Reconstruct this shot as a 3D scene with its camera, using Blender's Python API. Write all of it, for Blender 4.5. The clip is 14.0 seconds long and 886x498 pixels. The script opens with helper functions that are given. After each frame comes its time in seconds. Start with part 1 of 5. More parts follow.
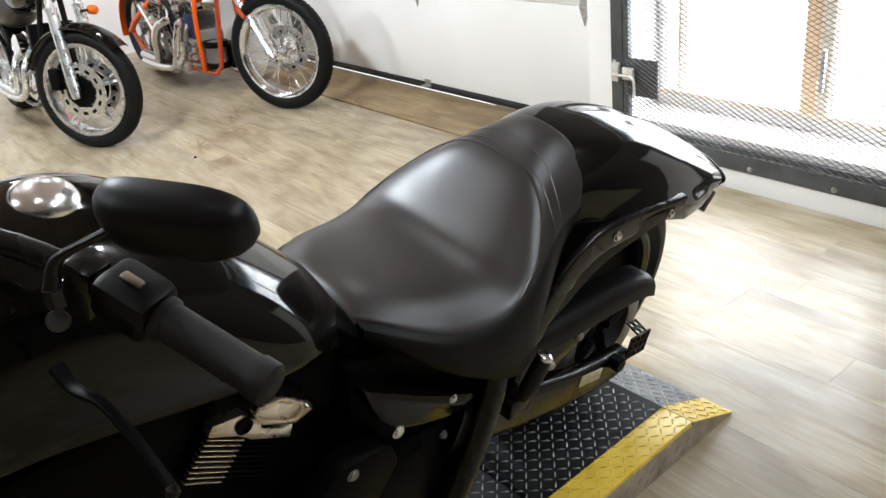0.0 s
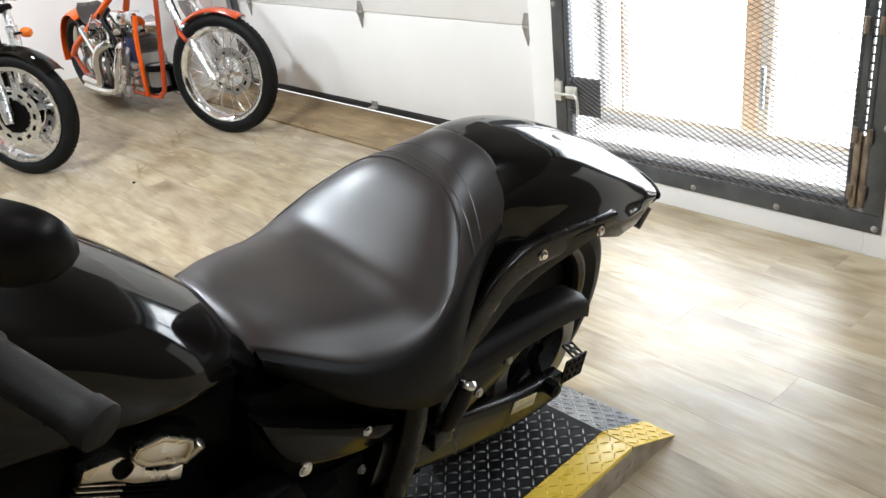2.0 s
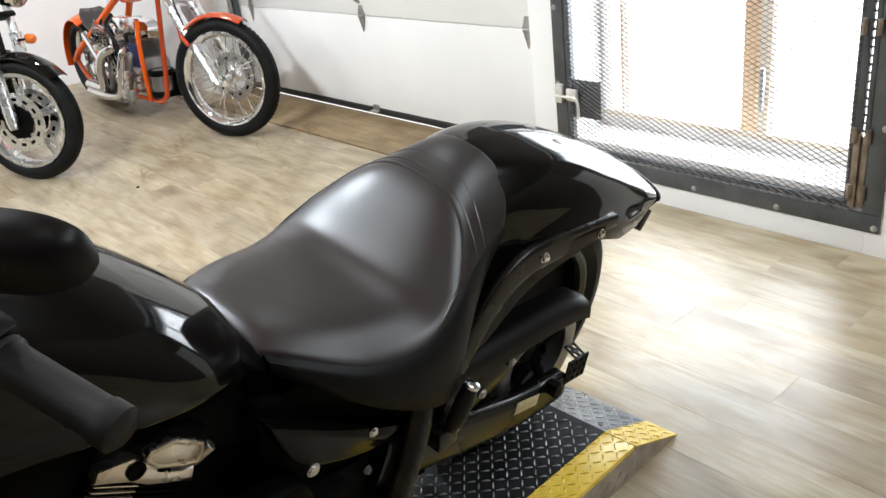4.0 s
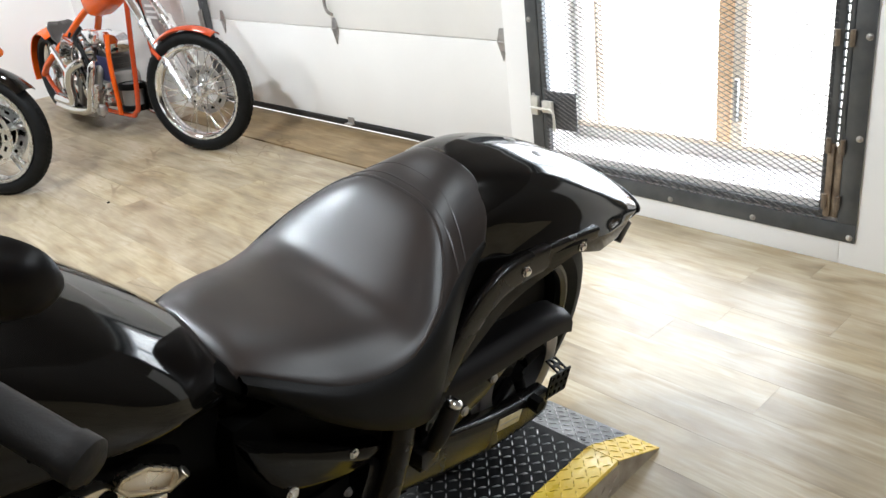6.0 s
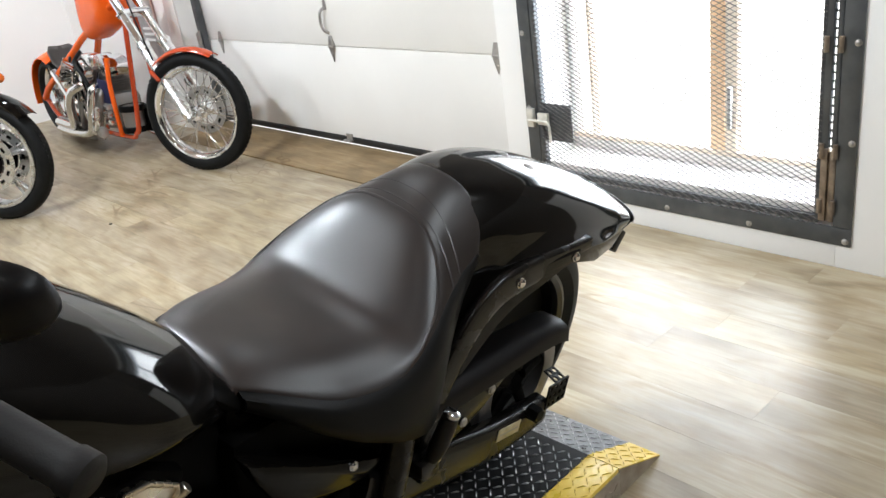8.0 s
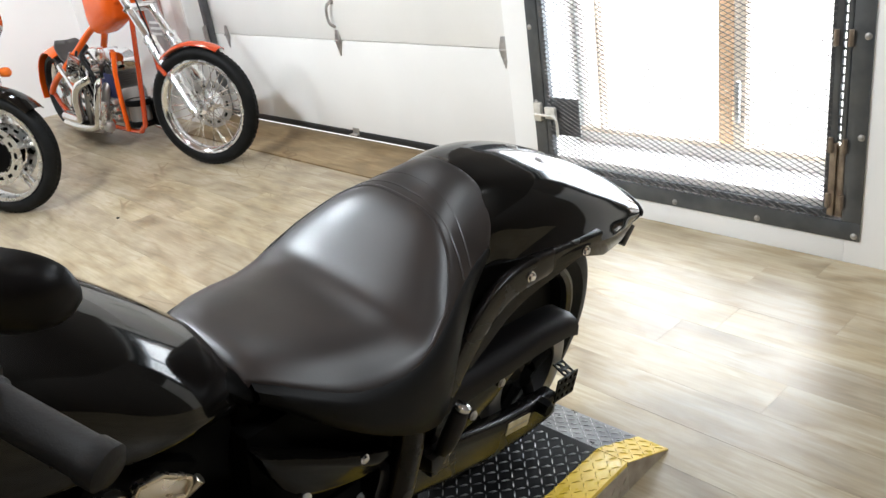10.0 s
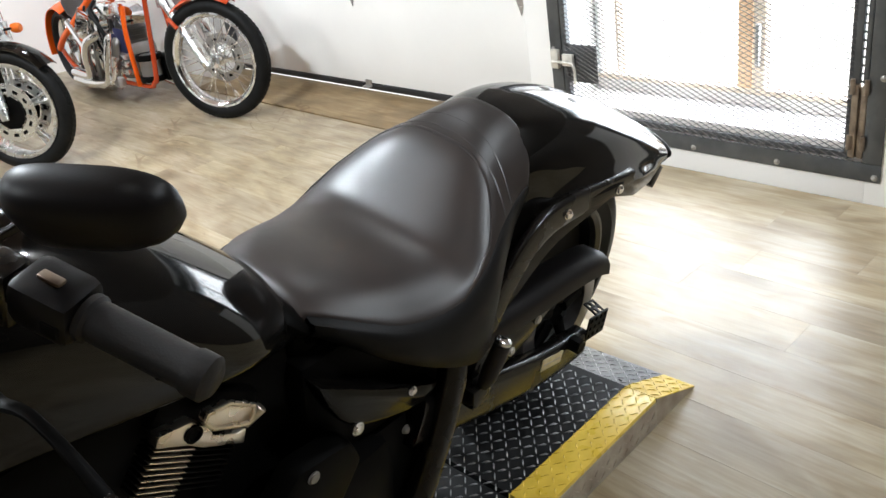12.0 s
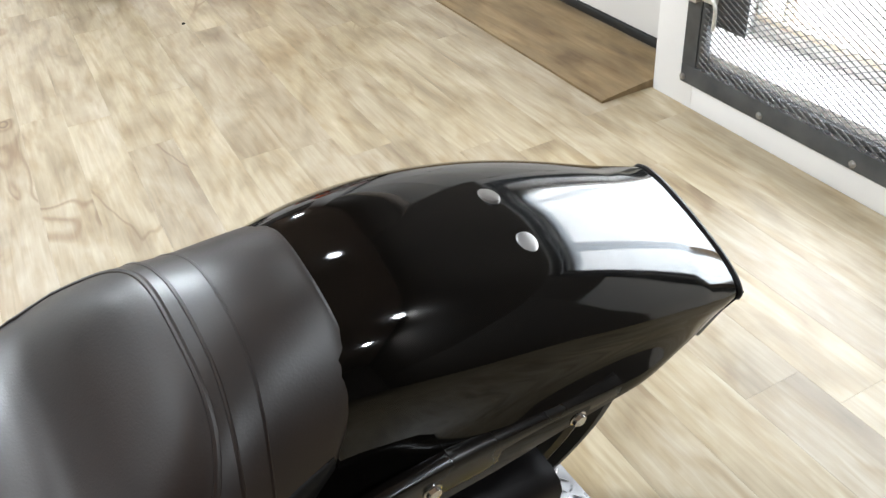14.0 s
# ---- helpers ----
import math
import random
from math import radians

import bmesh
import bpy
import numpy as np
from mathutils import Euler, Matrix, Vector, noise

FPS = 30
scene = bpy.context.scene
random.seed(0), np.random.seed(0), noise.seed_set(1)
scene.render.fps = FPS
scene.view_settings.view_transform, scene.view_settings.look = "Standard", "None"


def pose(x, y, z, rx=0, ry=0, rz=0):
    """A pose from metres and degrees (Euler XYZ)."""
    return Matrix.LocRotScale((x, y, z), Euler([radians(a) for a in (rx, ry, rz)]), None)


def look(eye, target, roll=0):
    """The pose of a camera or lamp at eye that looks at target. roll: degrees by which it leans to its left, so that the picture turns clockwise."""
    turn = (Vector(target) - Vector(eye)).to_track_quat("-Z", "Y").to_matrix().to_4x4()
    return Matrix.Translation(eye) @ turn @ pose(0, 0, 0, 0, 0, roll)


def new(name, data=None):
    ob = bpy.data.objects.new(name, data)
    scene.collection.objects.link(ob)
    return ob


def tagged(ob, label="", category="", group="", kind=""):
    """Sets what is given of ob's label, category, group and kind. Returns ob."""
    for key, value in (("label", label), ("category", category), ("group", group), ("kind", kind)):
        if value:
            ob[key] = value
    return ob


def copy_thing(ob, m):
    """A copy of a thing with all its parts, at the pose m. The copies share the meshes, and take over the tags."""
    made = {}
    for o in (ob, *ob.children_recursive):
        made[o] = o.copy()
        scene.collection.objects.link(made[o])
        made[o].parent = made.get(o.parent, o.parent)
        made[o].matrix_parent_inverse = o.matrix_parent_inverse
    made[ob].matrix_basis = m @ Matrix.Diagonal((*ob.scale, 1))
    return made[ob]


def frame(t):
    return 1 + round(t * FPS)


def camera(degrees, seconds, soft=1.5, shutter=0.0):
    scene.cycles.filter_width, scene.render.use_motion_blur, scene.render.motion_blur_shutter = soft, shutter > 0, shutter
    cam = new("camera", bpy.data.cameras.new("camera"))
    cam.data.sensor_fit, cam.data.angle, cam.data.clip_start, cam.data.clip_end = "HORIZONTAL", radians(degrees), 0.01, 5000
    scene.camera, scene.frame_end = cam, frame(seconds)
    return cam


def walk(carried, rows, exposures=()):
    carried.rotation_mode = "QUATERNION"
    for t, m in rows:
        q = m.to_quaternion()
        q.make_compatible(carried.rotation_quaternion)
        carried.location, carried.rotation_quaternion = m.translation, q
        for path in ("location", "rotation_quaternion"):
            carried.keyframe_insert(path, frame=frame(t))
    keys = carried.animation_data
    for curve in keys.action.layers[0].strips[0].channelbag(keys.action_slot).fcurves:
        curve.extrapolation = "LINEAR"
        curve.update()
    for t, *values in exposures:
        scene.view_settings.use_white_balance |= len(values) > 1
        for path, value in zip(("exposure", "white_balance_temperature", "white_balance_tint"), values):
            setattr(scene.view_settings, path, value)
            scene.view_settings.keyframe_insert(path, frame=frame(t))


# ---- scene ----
cam = camera(56.9, 14.0)
PATH = [
    (0, (0.306, 0.367, 1.373), (1.346, 1.819, 0.473), -7.4),
    (0.5, (0.343, 0.371, 1.366), (1.463, 1.767, 0.475), -7.4),
    (1, (0.356, 0.382, 1.354), (1.488, 1.76, 0.447), -7.4),
    (1.5, (0.372, 0.386, 1.343), (1.48, 1.779, 0.432), -7.7),
    (2, (0.407, 0.371, 1.324), (1.536, 1.782, 0.467), -7.0),
    (2.5, (0.409, 0.361, 1.332), (1.561, 1.745, 0.461), -8.4),
    (3, (0.403, 0.355, 1.337), (1.543, 1.761, 0.487), -8.2),
    (5.5, (0.391, 0.376, 1.338), (1.529, 1.775, 0.473), -6.3),
    (6, (0.405, 0.384, 1.331), (1.587, 1.765, 0.497), -7.2),
    (6.5, (0.401, 0.363, 1.337), (1.593, 1.742, 0.514), -8.8),
    (7, (0.394, 0.356, 1.347), (1.572, 1.745, 0.522), -8.8),
    (7.5, (0.398, 0.352, 1.347), (1.577, 1.751, 0.539), -8.9),
    (8, (0.403, 0.358, 1.339), (1.591, 1.752, 0.535), -8.6),
    (10.5, (0.386, 0.369, 1.338), (1.56, 1.768, 0.523), -8.7),
    (11, (0.346, 0.383, 1.337), (1.542, 1.74, 0.483), -9.3),
    (11.5, (0.292, 0.362, 1.319), (1.561, 1.564, 0.349), -7.7),
    (12, (0.322, 0.382, 1.331), (1.448, 1.763, 0.424), -9.8),
    (12.5, (0.528, 0.444, 1.346), (1.613, 1.896, 0.5), -0.1),
    (13, (0.671, 0.526, 1.34), (1.644, 1.979, 0.368), 2.9),
    (13.5, (0.865, 0.742, 1.347), (1.84, 2.193, 0.376), -2.0),
    (14, (1.172, 0.823, 1.329), (1.847, 2.261, 0.114), -5.3),
]
walk(cam, [(t, look(eye, target, roll)) for t, eye, target, roll in PATH], [(0.0, 0.18), (1.0, 0.19), (3.0, 0.21), (6.5, 0.2), (8.0, 0.15), (10.5, 0.2), (11.5, 0.38), (12.0, 0.25), (12.5, 0.18), (13.0, 0.1), (14.0, 0.2)])

# ---- light ----
LAMP = 26
world = bpy.data.worlds.new("sky")
scene.world = world
world.use_nodes = True
wn = world.node_tree
sky = wn.nodes.new("ShaderNodeTexSky")
sky.sky_type, sky.sun_disc, sky.sun_elevation, sky.sun_rotation = "NISHITA", False, radians(38), radians(60)
wn.links.new(sky.outputs[0], wn.nodes["Background"].inputs[0])
wn.nodes["Background"].inputs[1].default_value = 0.12


def area(name, m, sx, sy, watts, colour):
    lamp = bpy.data.lights.new(name, "AREA")
    lamp.shape, lamp.size, lamp.size_y, lamp.energy, lamp.color = "RECTANGLE", sx, sy, watts, colour
    ob = new(name, lamp)
    ob.matrix_world = m
    return ob


# daylight in the window's opening behind the gate
area("window_daylight", look((3.17, 1.98, 0.73), (0, 1.98, 0.5)), 1.1, 0.95, 23, (0.74, 0.87, 1.0))


# ---- materials ----
def material(name, base, rough=0.5, metal=0.0, coat=0.0, spec=0.5):
    m = bpy.data.materials.new(name)
    m.use_nodes = True
    b = m.node_tree.nodes["Principled BSDF"]
    b.inputs["Base Color"].default_value = (*base, 1)
    b.inputs["Roughness"].default_value = rough
    b.inputs["Metallic"].default_value = metal
    b.inputs["Coat Weight"].default_value = coat
    b.inputs["Coat Roughness"].default_value = 0.03
    b.inputs["Specular IOR Level"].default_value = spec
    return m


def noise_node(m, scale, detail=4.0, stretch=None, rough=0.5):
    t = m.node_tree
    co = t.nodes.new("ShaderNodeTexCoord")
    n = t.nodes.new("ShaderNodeTexNoise")
    n.inputs["Scale"].default_value, n.inputs["Detail"].default_value, n.inputs["Roughness"].default_value = scale, detail, rough
    if stretch:
        mp = t.nodes.new("ShaderNodeMapping")
        mp.inputs["Scale"].default_value = stretch
        t.links.new(co.outputs["Object"], mp.inputs[0])
        t.links.new(mp.outputs[0], n.inputs["Vector"])
    else:
        t.links.new(co.outputs["Object"], n.inputs["Vector"])
    return n


def ramp_node(m, source, stops):
    t = m.node_tree
    r = t.nodes.new("ShaderNodeValToRGB")
    while len(r.color_ramp.elements) < len(stops):
        r.color_ramp.elements.new(0.5)
    for e, (p, c) in zip(r.color_ramp.elements, stops):
        e.position, e.color = p, (*c, 1)
    t.links.new(source, r.inputs[0])
    return r


def vary(m, scale, lo, hi, stretch=None, what="Base Color", detail=4.0):
    """Noise between two colours or, for other inputs, two values."""
    n = noise_node(m, scale, detail, stretch)
    if what != "Base Color":
        lo, hi = (lo,) * 3, (hi,) * 3
    r = ramp_node(m, n.outputs["Fac"], [(0.3, lo), (0.7, hi)])
    m.node_tree.links.new(r.outputs[0], m.node_tree.nodes["Principled BSDF"].inputs[what])
    return m


def bump(m, scale, strength, distance=0.002, stretch=None, detail=3.0):
    t = m.node_tree
    n = noise_node(m, scale, detail, stretch)
    b = t.nodes.new("ShaderNodeBump")
    b.inputs["Strength"].default_value, b.inputs["Distance"].default_value = strength, distance
    t.links.new(n.outputs["Fac"], b.inputs["Height"])
    t.links.new(b.outputs[0], t.nodes["Principled BSDF"].inputs["Normal"])
    return m


black_paint = vary(material("gloss_black_paint", (0.003, 0.0026, 0.0022), 0.05, 0, 0, 0.36), 25, 0.04, 0.09, what="Roughness")
satin_black = bump(vary(material("satin_black", (0.005, 0.004, 0.0033), 0.24, 0, 0, 0.34), 12, 0.2, 0.32, what="Roughness"), 300, 0.1, 0.001)
cover_black = vary(material("side_cover_black", (0.003, 0.0026, 0.0022), 0.1, 0, 0, 0.15), 25, 0.08, 0.14, what="Roughness")
rim_grey = vary(material("dull_rim_grey", (0.07, 0.067, 0.062), 0.36, 0.6), 20, 0.3, 0.44, what="Roughness")
swing_black = bump(vary(material("swingarm_black", (0.004, 0.0034, 0.003), 0.22, 0, 0, 0.3), 12, 0.18, 0.3, what="Roughness"), 300, 0.08, 0.001)
black_plastic = bump(material("black_plastic", (0.006, 0.005, 0.005), 0.4, 0, 0, 0.18), 500, 0.15, 0.0006)
vinyl = bump(vary(vary(material("seat_vinyl", (0.012, 0.0078, 0.0062), 0.4, 0, 0, 0.7), 5, (0.006, 0.0038, 0.003), (0.018, 0.0098, 0.007)), 9, 0.36, 0.46, what="Roughness"), 420, 0.18, 0.0009)
vinyl_side = bump(vary(material("seat_side_vinyl", (0.007, 0.0066, 0.0064), 0.48, 0, 0, 0.17), 8, 0.46, 0.56, what="Roughness"), 420, 0.3, 0.0009)
rubber = bump(vary(material("tyre_rubber", (0.004, 0.004, 0.004), 0.55, 0, 0, 0.16), 20, (0.003, 0.003, 0.003), (0.007, 0.0068, 0.0065)), 120, 0.25, 0.001)
grip_rubber = bump(material("grip_rubber", (0.012, 0.0105, 0.01), 0.5, 0, 0, 0.25), 260, 0.3, 0.001)
chrome = vary(material("chrome", (0.78, 0.78, 0.78), 0.07, 1.0), 14, 0.04, 0.13, what="Roughness")
cap_chrome = vary(material("satin_chrome", (0.9, 0.9, 0.9), 0.2, 1.0), 20, 0.16, 0.28, what="Roughness")
alloy = bump(vary(material("cast_alloy", (0.78, 0.78, 0.77), 0.28, 0.95), 22, 0.2, 0.36, what="Roughness"), 160, 0.12, 0.001)
dark_alloy = vary(material("dark_cast_alloy", (0.3, 0.29, 0.28), 0.38, 0.9), 22, 0.3, 0.48, what="Roughness")
dull_steel = vary(vary(material("dull_steel", (0.42, 0.4, 0.38), 0.42, 0.9), 30, (0.36, 0.34, 0.32), (0.5, 0.48, 0.46)), 16, 0.34, 0.52, what="Roughness")
nickel = vary(material("brushed_nickel", (0.8, 0.73, 0.62), 0.3, 1.0), 30, 0.22, 0.36, what="Roughness")
engine_black = bump(material("engine_black", (0.0025, 0.0023, 0.0021), 0.5, 0, 0, 0.06), 200, 0.2, 0.001)
orange_paint = vary(material("orange_paint", (0.74, 0.1, 0.006), 0.25, 0, 0.15, 0.3), 5, (0.68, 0.085, 0.005), (0.8, 0.12, 0.01))
red_paint = material("red_orange_paint", (0.42, 0.05, 0.012), 0.22, 0, 0.3)
navy = material("navy_cloth", (0.012, 0.014, 0.06), 0.7)
amber = material("amber_lens", (0.8, 0.16, 0.02), 0.15)
pink_wood = vary(material("pinkish_frame", (0.45, 0.3, 0.27), 0.5), 12, (0.4, 0.26, 0.23), (0.5, 0.34, 0.31))
glass_dark = material("mirror_glass", (0.75, 0.77, 0.78), 0.02, 1.0)
label_card = vary(material("label_sticker", (0.5, 0.43, 0.26), 0.45), 80, (0.45, 0.38, 0.22), (0.56, 0.49, 0.32))
wall_paint = bump(vary(material("white_wall_paint", (0.88, 0.865, 0.845), 0.6), 1.2, (0.86, 0.845, 0.825), (0.9, 0.885, 0.865)), 90, 0.12, 0.002)
door_paint = bump(vary(material("door_steel_paint", (0.83, 0.81, 0.78), 0.45), 1.6, (0.8, 0.78, 0.75), (0.86, 0.84, 0.81)), 60, 0.12, 0.001)
trim_paint = vary(material("trim_paint", (0.78, 0.74, 0.7), 0.5), 5, (0.75, 0.7, 0.67), (0.81, 0.77, 0.73))
ceiling_paint = bump(vary(material("tan_ceiling_paint", (0.5, 0.39, 0.34), 0.8), 2, (0.46, 0.355, 0.31), (0.54, 0.425, 0.37)), 60, 0.2, 0.002)
grey_wall = bump(vary(material("dark_unseen_wall", (0.15, 0.13, 0.118), 0.7), 1.2, (0.13, 0.112, 0.1), (0.17, 0.15, 0.135)), 90, 0.12, 0.002)
gate_steel = bump(vary(vary(material("gate_steel", (0.09, 0.095, 0.1), 0.42, 0.55), 9, (0.07, 0.073, 0.077), (0.125, 0.13, 0.135)), 14, 0.34, 0.55, what="Roughness"), 70, 0.12, 0.001)
mesh_steel = vary(material("mesh_steel", (0.07, 0.062, 0.06), 0.5, 0.2), 30, (0.05, 0.045, 0.043), (0.1, 0.092, 0.088))
hinge_steel = vary(material("rusty_hinge_steel", (0.24, 0.18, 0.13), 0.45, 0.6), 25, (0.16, 0.12, 0.09), (0.34, 0.27, 0.2))
deck_black = vary(vary(material("deck_black_paint", (0.012, 0.0115, 0.011), 0.45, 0, 0, 0.25), 14, (0.008, 0.008, 0.008), (0.02, 0.02, 0.02)), 18, 0.34, 0.5, what="Roughness")
deck_grey = vary(vary(material("deck_worn_steel", (0.12, 0.12, 0.122), 0.34, 0.6), 14, (0.08, 0.08, 0.082), (0.2, 0.2, 0.205)), 22, 0.26, 0.44, what="Roughness")
# bare steel whose brown base stands for the floor's reflection
deck_side = vary(material("deck_side_steel", (0.34, 0.28, 0.21), 0.42, 0.25), 20, (0.24, 0.19, 0.14), (0.42, 0.36, 0.28))
# pale metal in place of the glints on the dark lugs
lug_steel = vary(material("pale_lug_steel", (0.45, 0.45, 0.45), 0.3, 0.8), 40, (0.22, 0.22, 0.22), (0.6, 0.6, 0.6))
zinc = vary(material("pale_zinc", (0.68, 0.65, 0.58), 0.4, 0.35), 30, (0.55, 0.52, 0.46), (0.76, 0.73, 0.67))
yellow_paint = vary(vary(material("safety_yellow", (0.8, 0.55, 0.07), 0.3), 16, (0.7, 0.47, 0.05), (0.86, 0.62, 0.1)), 25, 0.24, 0.38, what="Roughness")
seal_rubber = material("seal_rubber", (0.012, 0.012, 0.012), 0.5)
frame_wood = bump(vary(material("window_frame_wood", (0.88, 0.58, 0.34), 0.5), 10, (0.84, 0.53, 0.29), (0.92, 0.64, 0.4), (1, 1, 0.1)), 80, 0.2, 0.001)
pale_wood = vary(material("pale_wood", (0.85, 0.73, 0.6), 0.5), 10, (0.8, 0.67, 0.53), (0.88, 0.77, 0.65), (1, 0.1, 1))
bare = material("lamp_white", (0.85, 0.85, 0.85), 0.5)


def plank_material(name, dark, mid, pale, gloss, spec=0.5):
    """Printed wood plank: grain along y, stain patches and knots, tone by piece."""
    m = material(name, mid, gloss, 0, 0, spec)
    t = m.node_tree
    b = t.nodes["Principled BSDF"]
    info = t.nodes.new("ShaderNodeObjectInfo")
    co = t.nodes.new("ShaderNodeTexCoord")
    shift = t.nodes.new("ShaderNodeVectorMath")
    shift.operation = "MULTIPLY_ADD"
    shift.inputs[1].default_value = (1, 1, 1)
    comb = t.nodes.new("ShaderNodeCombineXYZ")
    k = t.nodes.new("ShaderNodeMath")
    k.operation = "MULTIPLY"
    k.inputs[1].default_value = 0.5
    t.links.new(info.outputs["Random"], k.inputs[0])
    t.links.new(k.outputs[0], comb.inputs[0])
    t.links.new(k.outputs[0], comb.inputs[1])
    t.links.new(co.outputs["Object"], shift.inputs[0])
    place = t.nodes.new("ShaderNodeVectorMath")
    place.operation = "ADD"
    t.links.new(info.outputs["Location"], place.inputs[0])
    t.links.new(comb.outputs[0], place.inputs[1])
    t.links.new(place.outputs[0], shift.inputs[2])

    def layer(scale, stretch, detail):
        mp = t.nodes.new("ShaderNodeMapping")
        mp.inputs["Scale"].default_value = stretch
        n = t.nodes.new("ShaderNodeTexNoise")
        n.inputs["Scale"].default_value, n.inputs["Detail"].default_value = scale, detail
        n.inputs["Distortion"].default_value = 0.6
        t.links.new(shift.outputs[0], mp.inputs[0])
        t.links.new(mp.outputs[0], n.inputs["Vector"])
        return n
    patch = layer(6.0, (1.5, 0.45, 1), 5)
    stroke = layer(15.0, (1.9, 0.2, 1), 6)
    grain = layer(40.0, (2.2, 0.12, 1), 6)
    knot = layer(9.0, (1.9, 0.5, 1), 3)
    vm = t.nodes.new("ShaderNodeMapping")
    vm.inputs["Scale"].default_value = (1.9, 1.05, 1)
    vor = t.nodes.new("ShaderNodeTexVoronoi")
    vor.inputs["Scale"].default_value = 1.5
    t.links.new(shift.outputs[0], vm.inputs[0])
    t.links.new(vm.outputs[0], vor.inputs["Vector"])
    r4 = ramp_node(m, vor.outputs["Distance"], [(0.0, (0.9, 0.84, 0.76)), (0.03, (0.78, 0.7, 0.58)), (0.045, (0.36, 0.25, 0.16)), (0.06, (0.9, 0.84, 0.76)), (0.085, (0.68, 0.58, 0.47)), (0.12, (1, 1, 1))])
    r1 = ramp_node(m, patch.outputs["Fac"], [(0.2, dark), (0.5, mid), (0.78, pale)])
    r2 = ramp_node(m, grain.outputs["Fac"], [(0.25, (0.8, 0.77, 0.73)), (0.7, (1.05, 1.05, 1.05))])
    r5 = ramp_node(m, stroke.outputs["Fac"], [(0.5, (1, 1, 1)), (0.6, (0.92, 0.89, 0.84)), (0.76, (0.72, 0.65, 0.56))])
    r3 = ramp_node(m, knot.outputs["Fac"], [(0.5, (1, 1, 1)), (0.66, (0.86, 0.81, 0.72)), (0.8, (0.62, 0.54, 0.47))])
    # printed shakes: thin dark contour lines, only here and there
    split = layer(1.6, (2.6, 0.8, 1), 2)
    where = layer(1.3, (1, 0.7, 1), 1)
    line = ramp_node(m, split.outputs["Fac"], [(0.484, (0, 0, 0)), (0.497, (0.9, 0.9, 0.9)), (0.503, (0.9, 0.9, 0.9)), (0.516, (0, 0, 0))])
    gate = ramp_node(m, where.outputs["Fac"], [(0.58, (0, 0, 0)), (0.68, (1, 1, 1))])
    both = t.nodes.new("ShaderNodeMath")
    both.operation = "MULTIPLY"
    t.links.new(line.outputs[0], both.inputs[0])
    t.links.new(gate.outputs[0], both.inputs[1])
    r6 = ramp_node(m, both.outputs[0], [(0.0, (1, 1, 1)), (1.0, (0.6, 0.5, 0.4))])
    tone = ramp_node(m, info.outputs["Random"], [(0.0, (0.9, 0.89, 0.9)), (0.5, (1, 1, 1)), (1.0, (1.06, 1.05, 1.0))])

    def mul(a, c):
        x = t.nodes.new("ShaderNodeMixRGB")
        x.blend_type, x.inputs[0].default_value = "MULTIPLY", 1
        t.links.new(a, x.inputs[1])
        t.links.new(c, x.inputs[2])
        return x.outputs[0]
    tint = r1.outputs[0]
    for r in (r2, r3, r4, r5, r6, tone):
        tint = mul(tint, r.outputs[0])
    t.links.new(tint, b.inputs["Base Color"])
    rr = ramp_node(m, patch.outputs["Fac"], [(0.2, (gloss - 0.02,) * 3), (0.8, (gloss + 0.03,) * 3)])
    t.links.new(rr.outputs[0], b.inputs["Roughness"])
    bp = t.nodes.new("ShaderNodeBump")
    bp.inputs["Strength"].default_value, bp.inputs["Distance"].default_value = 0.06, 0.0006
    t.links.new(grain.outputs["Fac"], bp.inputs["Height"])
    t.links.new(bp.outputs[0], b.inputs["Normal"])
    return m


floor_planks = plank_material("vinyl_plank", (0.165, 0.118, 0.064), (0.362, 0.297, 0.196), (0.474, 0.419, 0.325), 0.38, 0.85)
plywood = plank_material("plywood", (0.12, 0.077, 0.034), (0.235, 0.165, 0.083), (0.35, 0.257, 0.14), 0.5, 0.4)


# ---- mesh helpers ----
def part(name, bm, mat, parent=None, label="", sharp=38):
    bmesh.ops.recalc_face_normals(bm, faces=bm.faces)
    me = bpy.data.meshes.new(name)
    bm.to_mesh(me)
    bm.free()
    me.materials.append(mat)
    me.shade_smooth()
    me.set_sharp_from_angle(angle=radians(sharp))
    ob = new(name, me)
    ob.parent = parent
    return tagged(ob, label)


def thing(name, m, label, category, group="", kind=""):
    ob = new(name)
    ob.empty_display_size = 0.1
    ob.matrix_world = m
    return tagged(ob, label, category, group, kind)


def add_box(bm, lo, hi, bevel=0.0, m=None):
    r = bmesh.ops.create_cube(bm, size=1)
    vs = r["verts"]
    c, s = (Vector(lo) + Vector(hi)) / 2, Vector(hi) - Vector(lo)
    for v in vs:
        v.co = Vector((v.co.x * s.x, v.co.y * s.y, v.co.z * s.z)) + c
    if bevel:
        es = list({e for v in vs for e in v.link_edges})
        out = bmesh.ops.bevel(bm, geom=es, offset=bevel, segments=2, affect="EDGES", profile=0.5)
        vs = list({v for f in out["faces"] for v in f.verts} | {v for v in vs if v.is_valid})
    if m:
        for v in vs:
            v.co = m @ v.co
    return bm


def box(lo, hi, bevel=0.004, m=None):
    return add_box(bmesh.new(), lo, hi, bevel, m)


def add_rings(bm, rings, closed=True, caps=True):
    """A skin over a row of rings of points."""
    rows = [[bm.verts.new(p) for p in r] for r in rings]
    n = len(rows[0])
    for a, b in zip(rows, rows[1:]):
        for i in range(n if closed else n - 1):
            j = (i + 1) % n
            bm.faces.new((a[i], a[j], b[j], b[i]))
    if caps and closed:
        bm.faces.new(rows[0][::-1])
        bm.faces.new(rows[-1])
    return bm


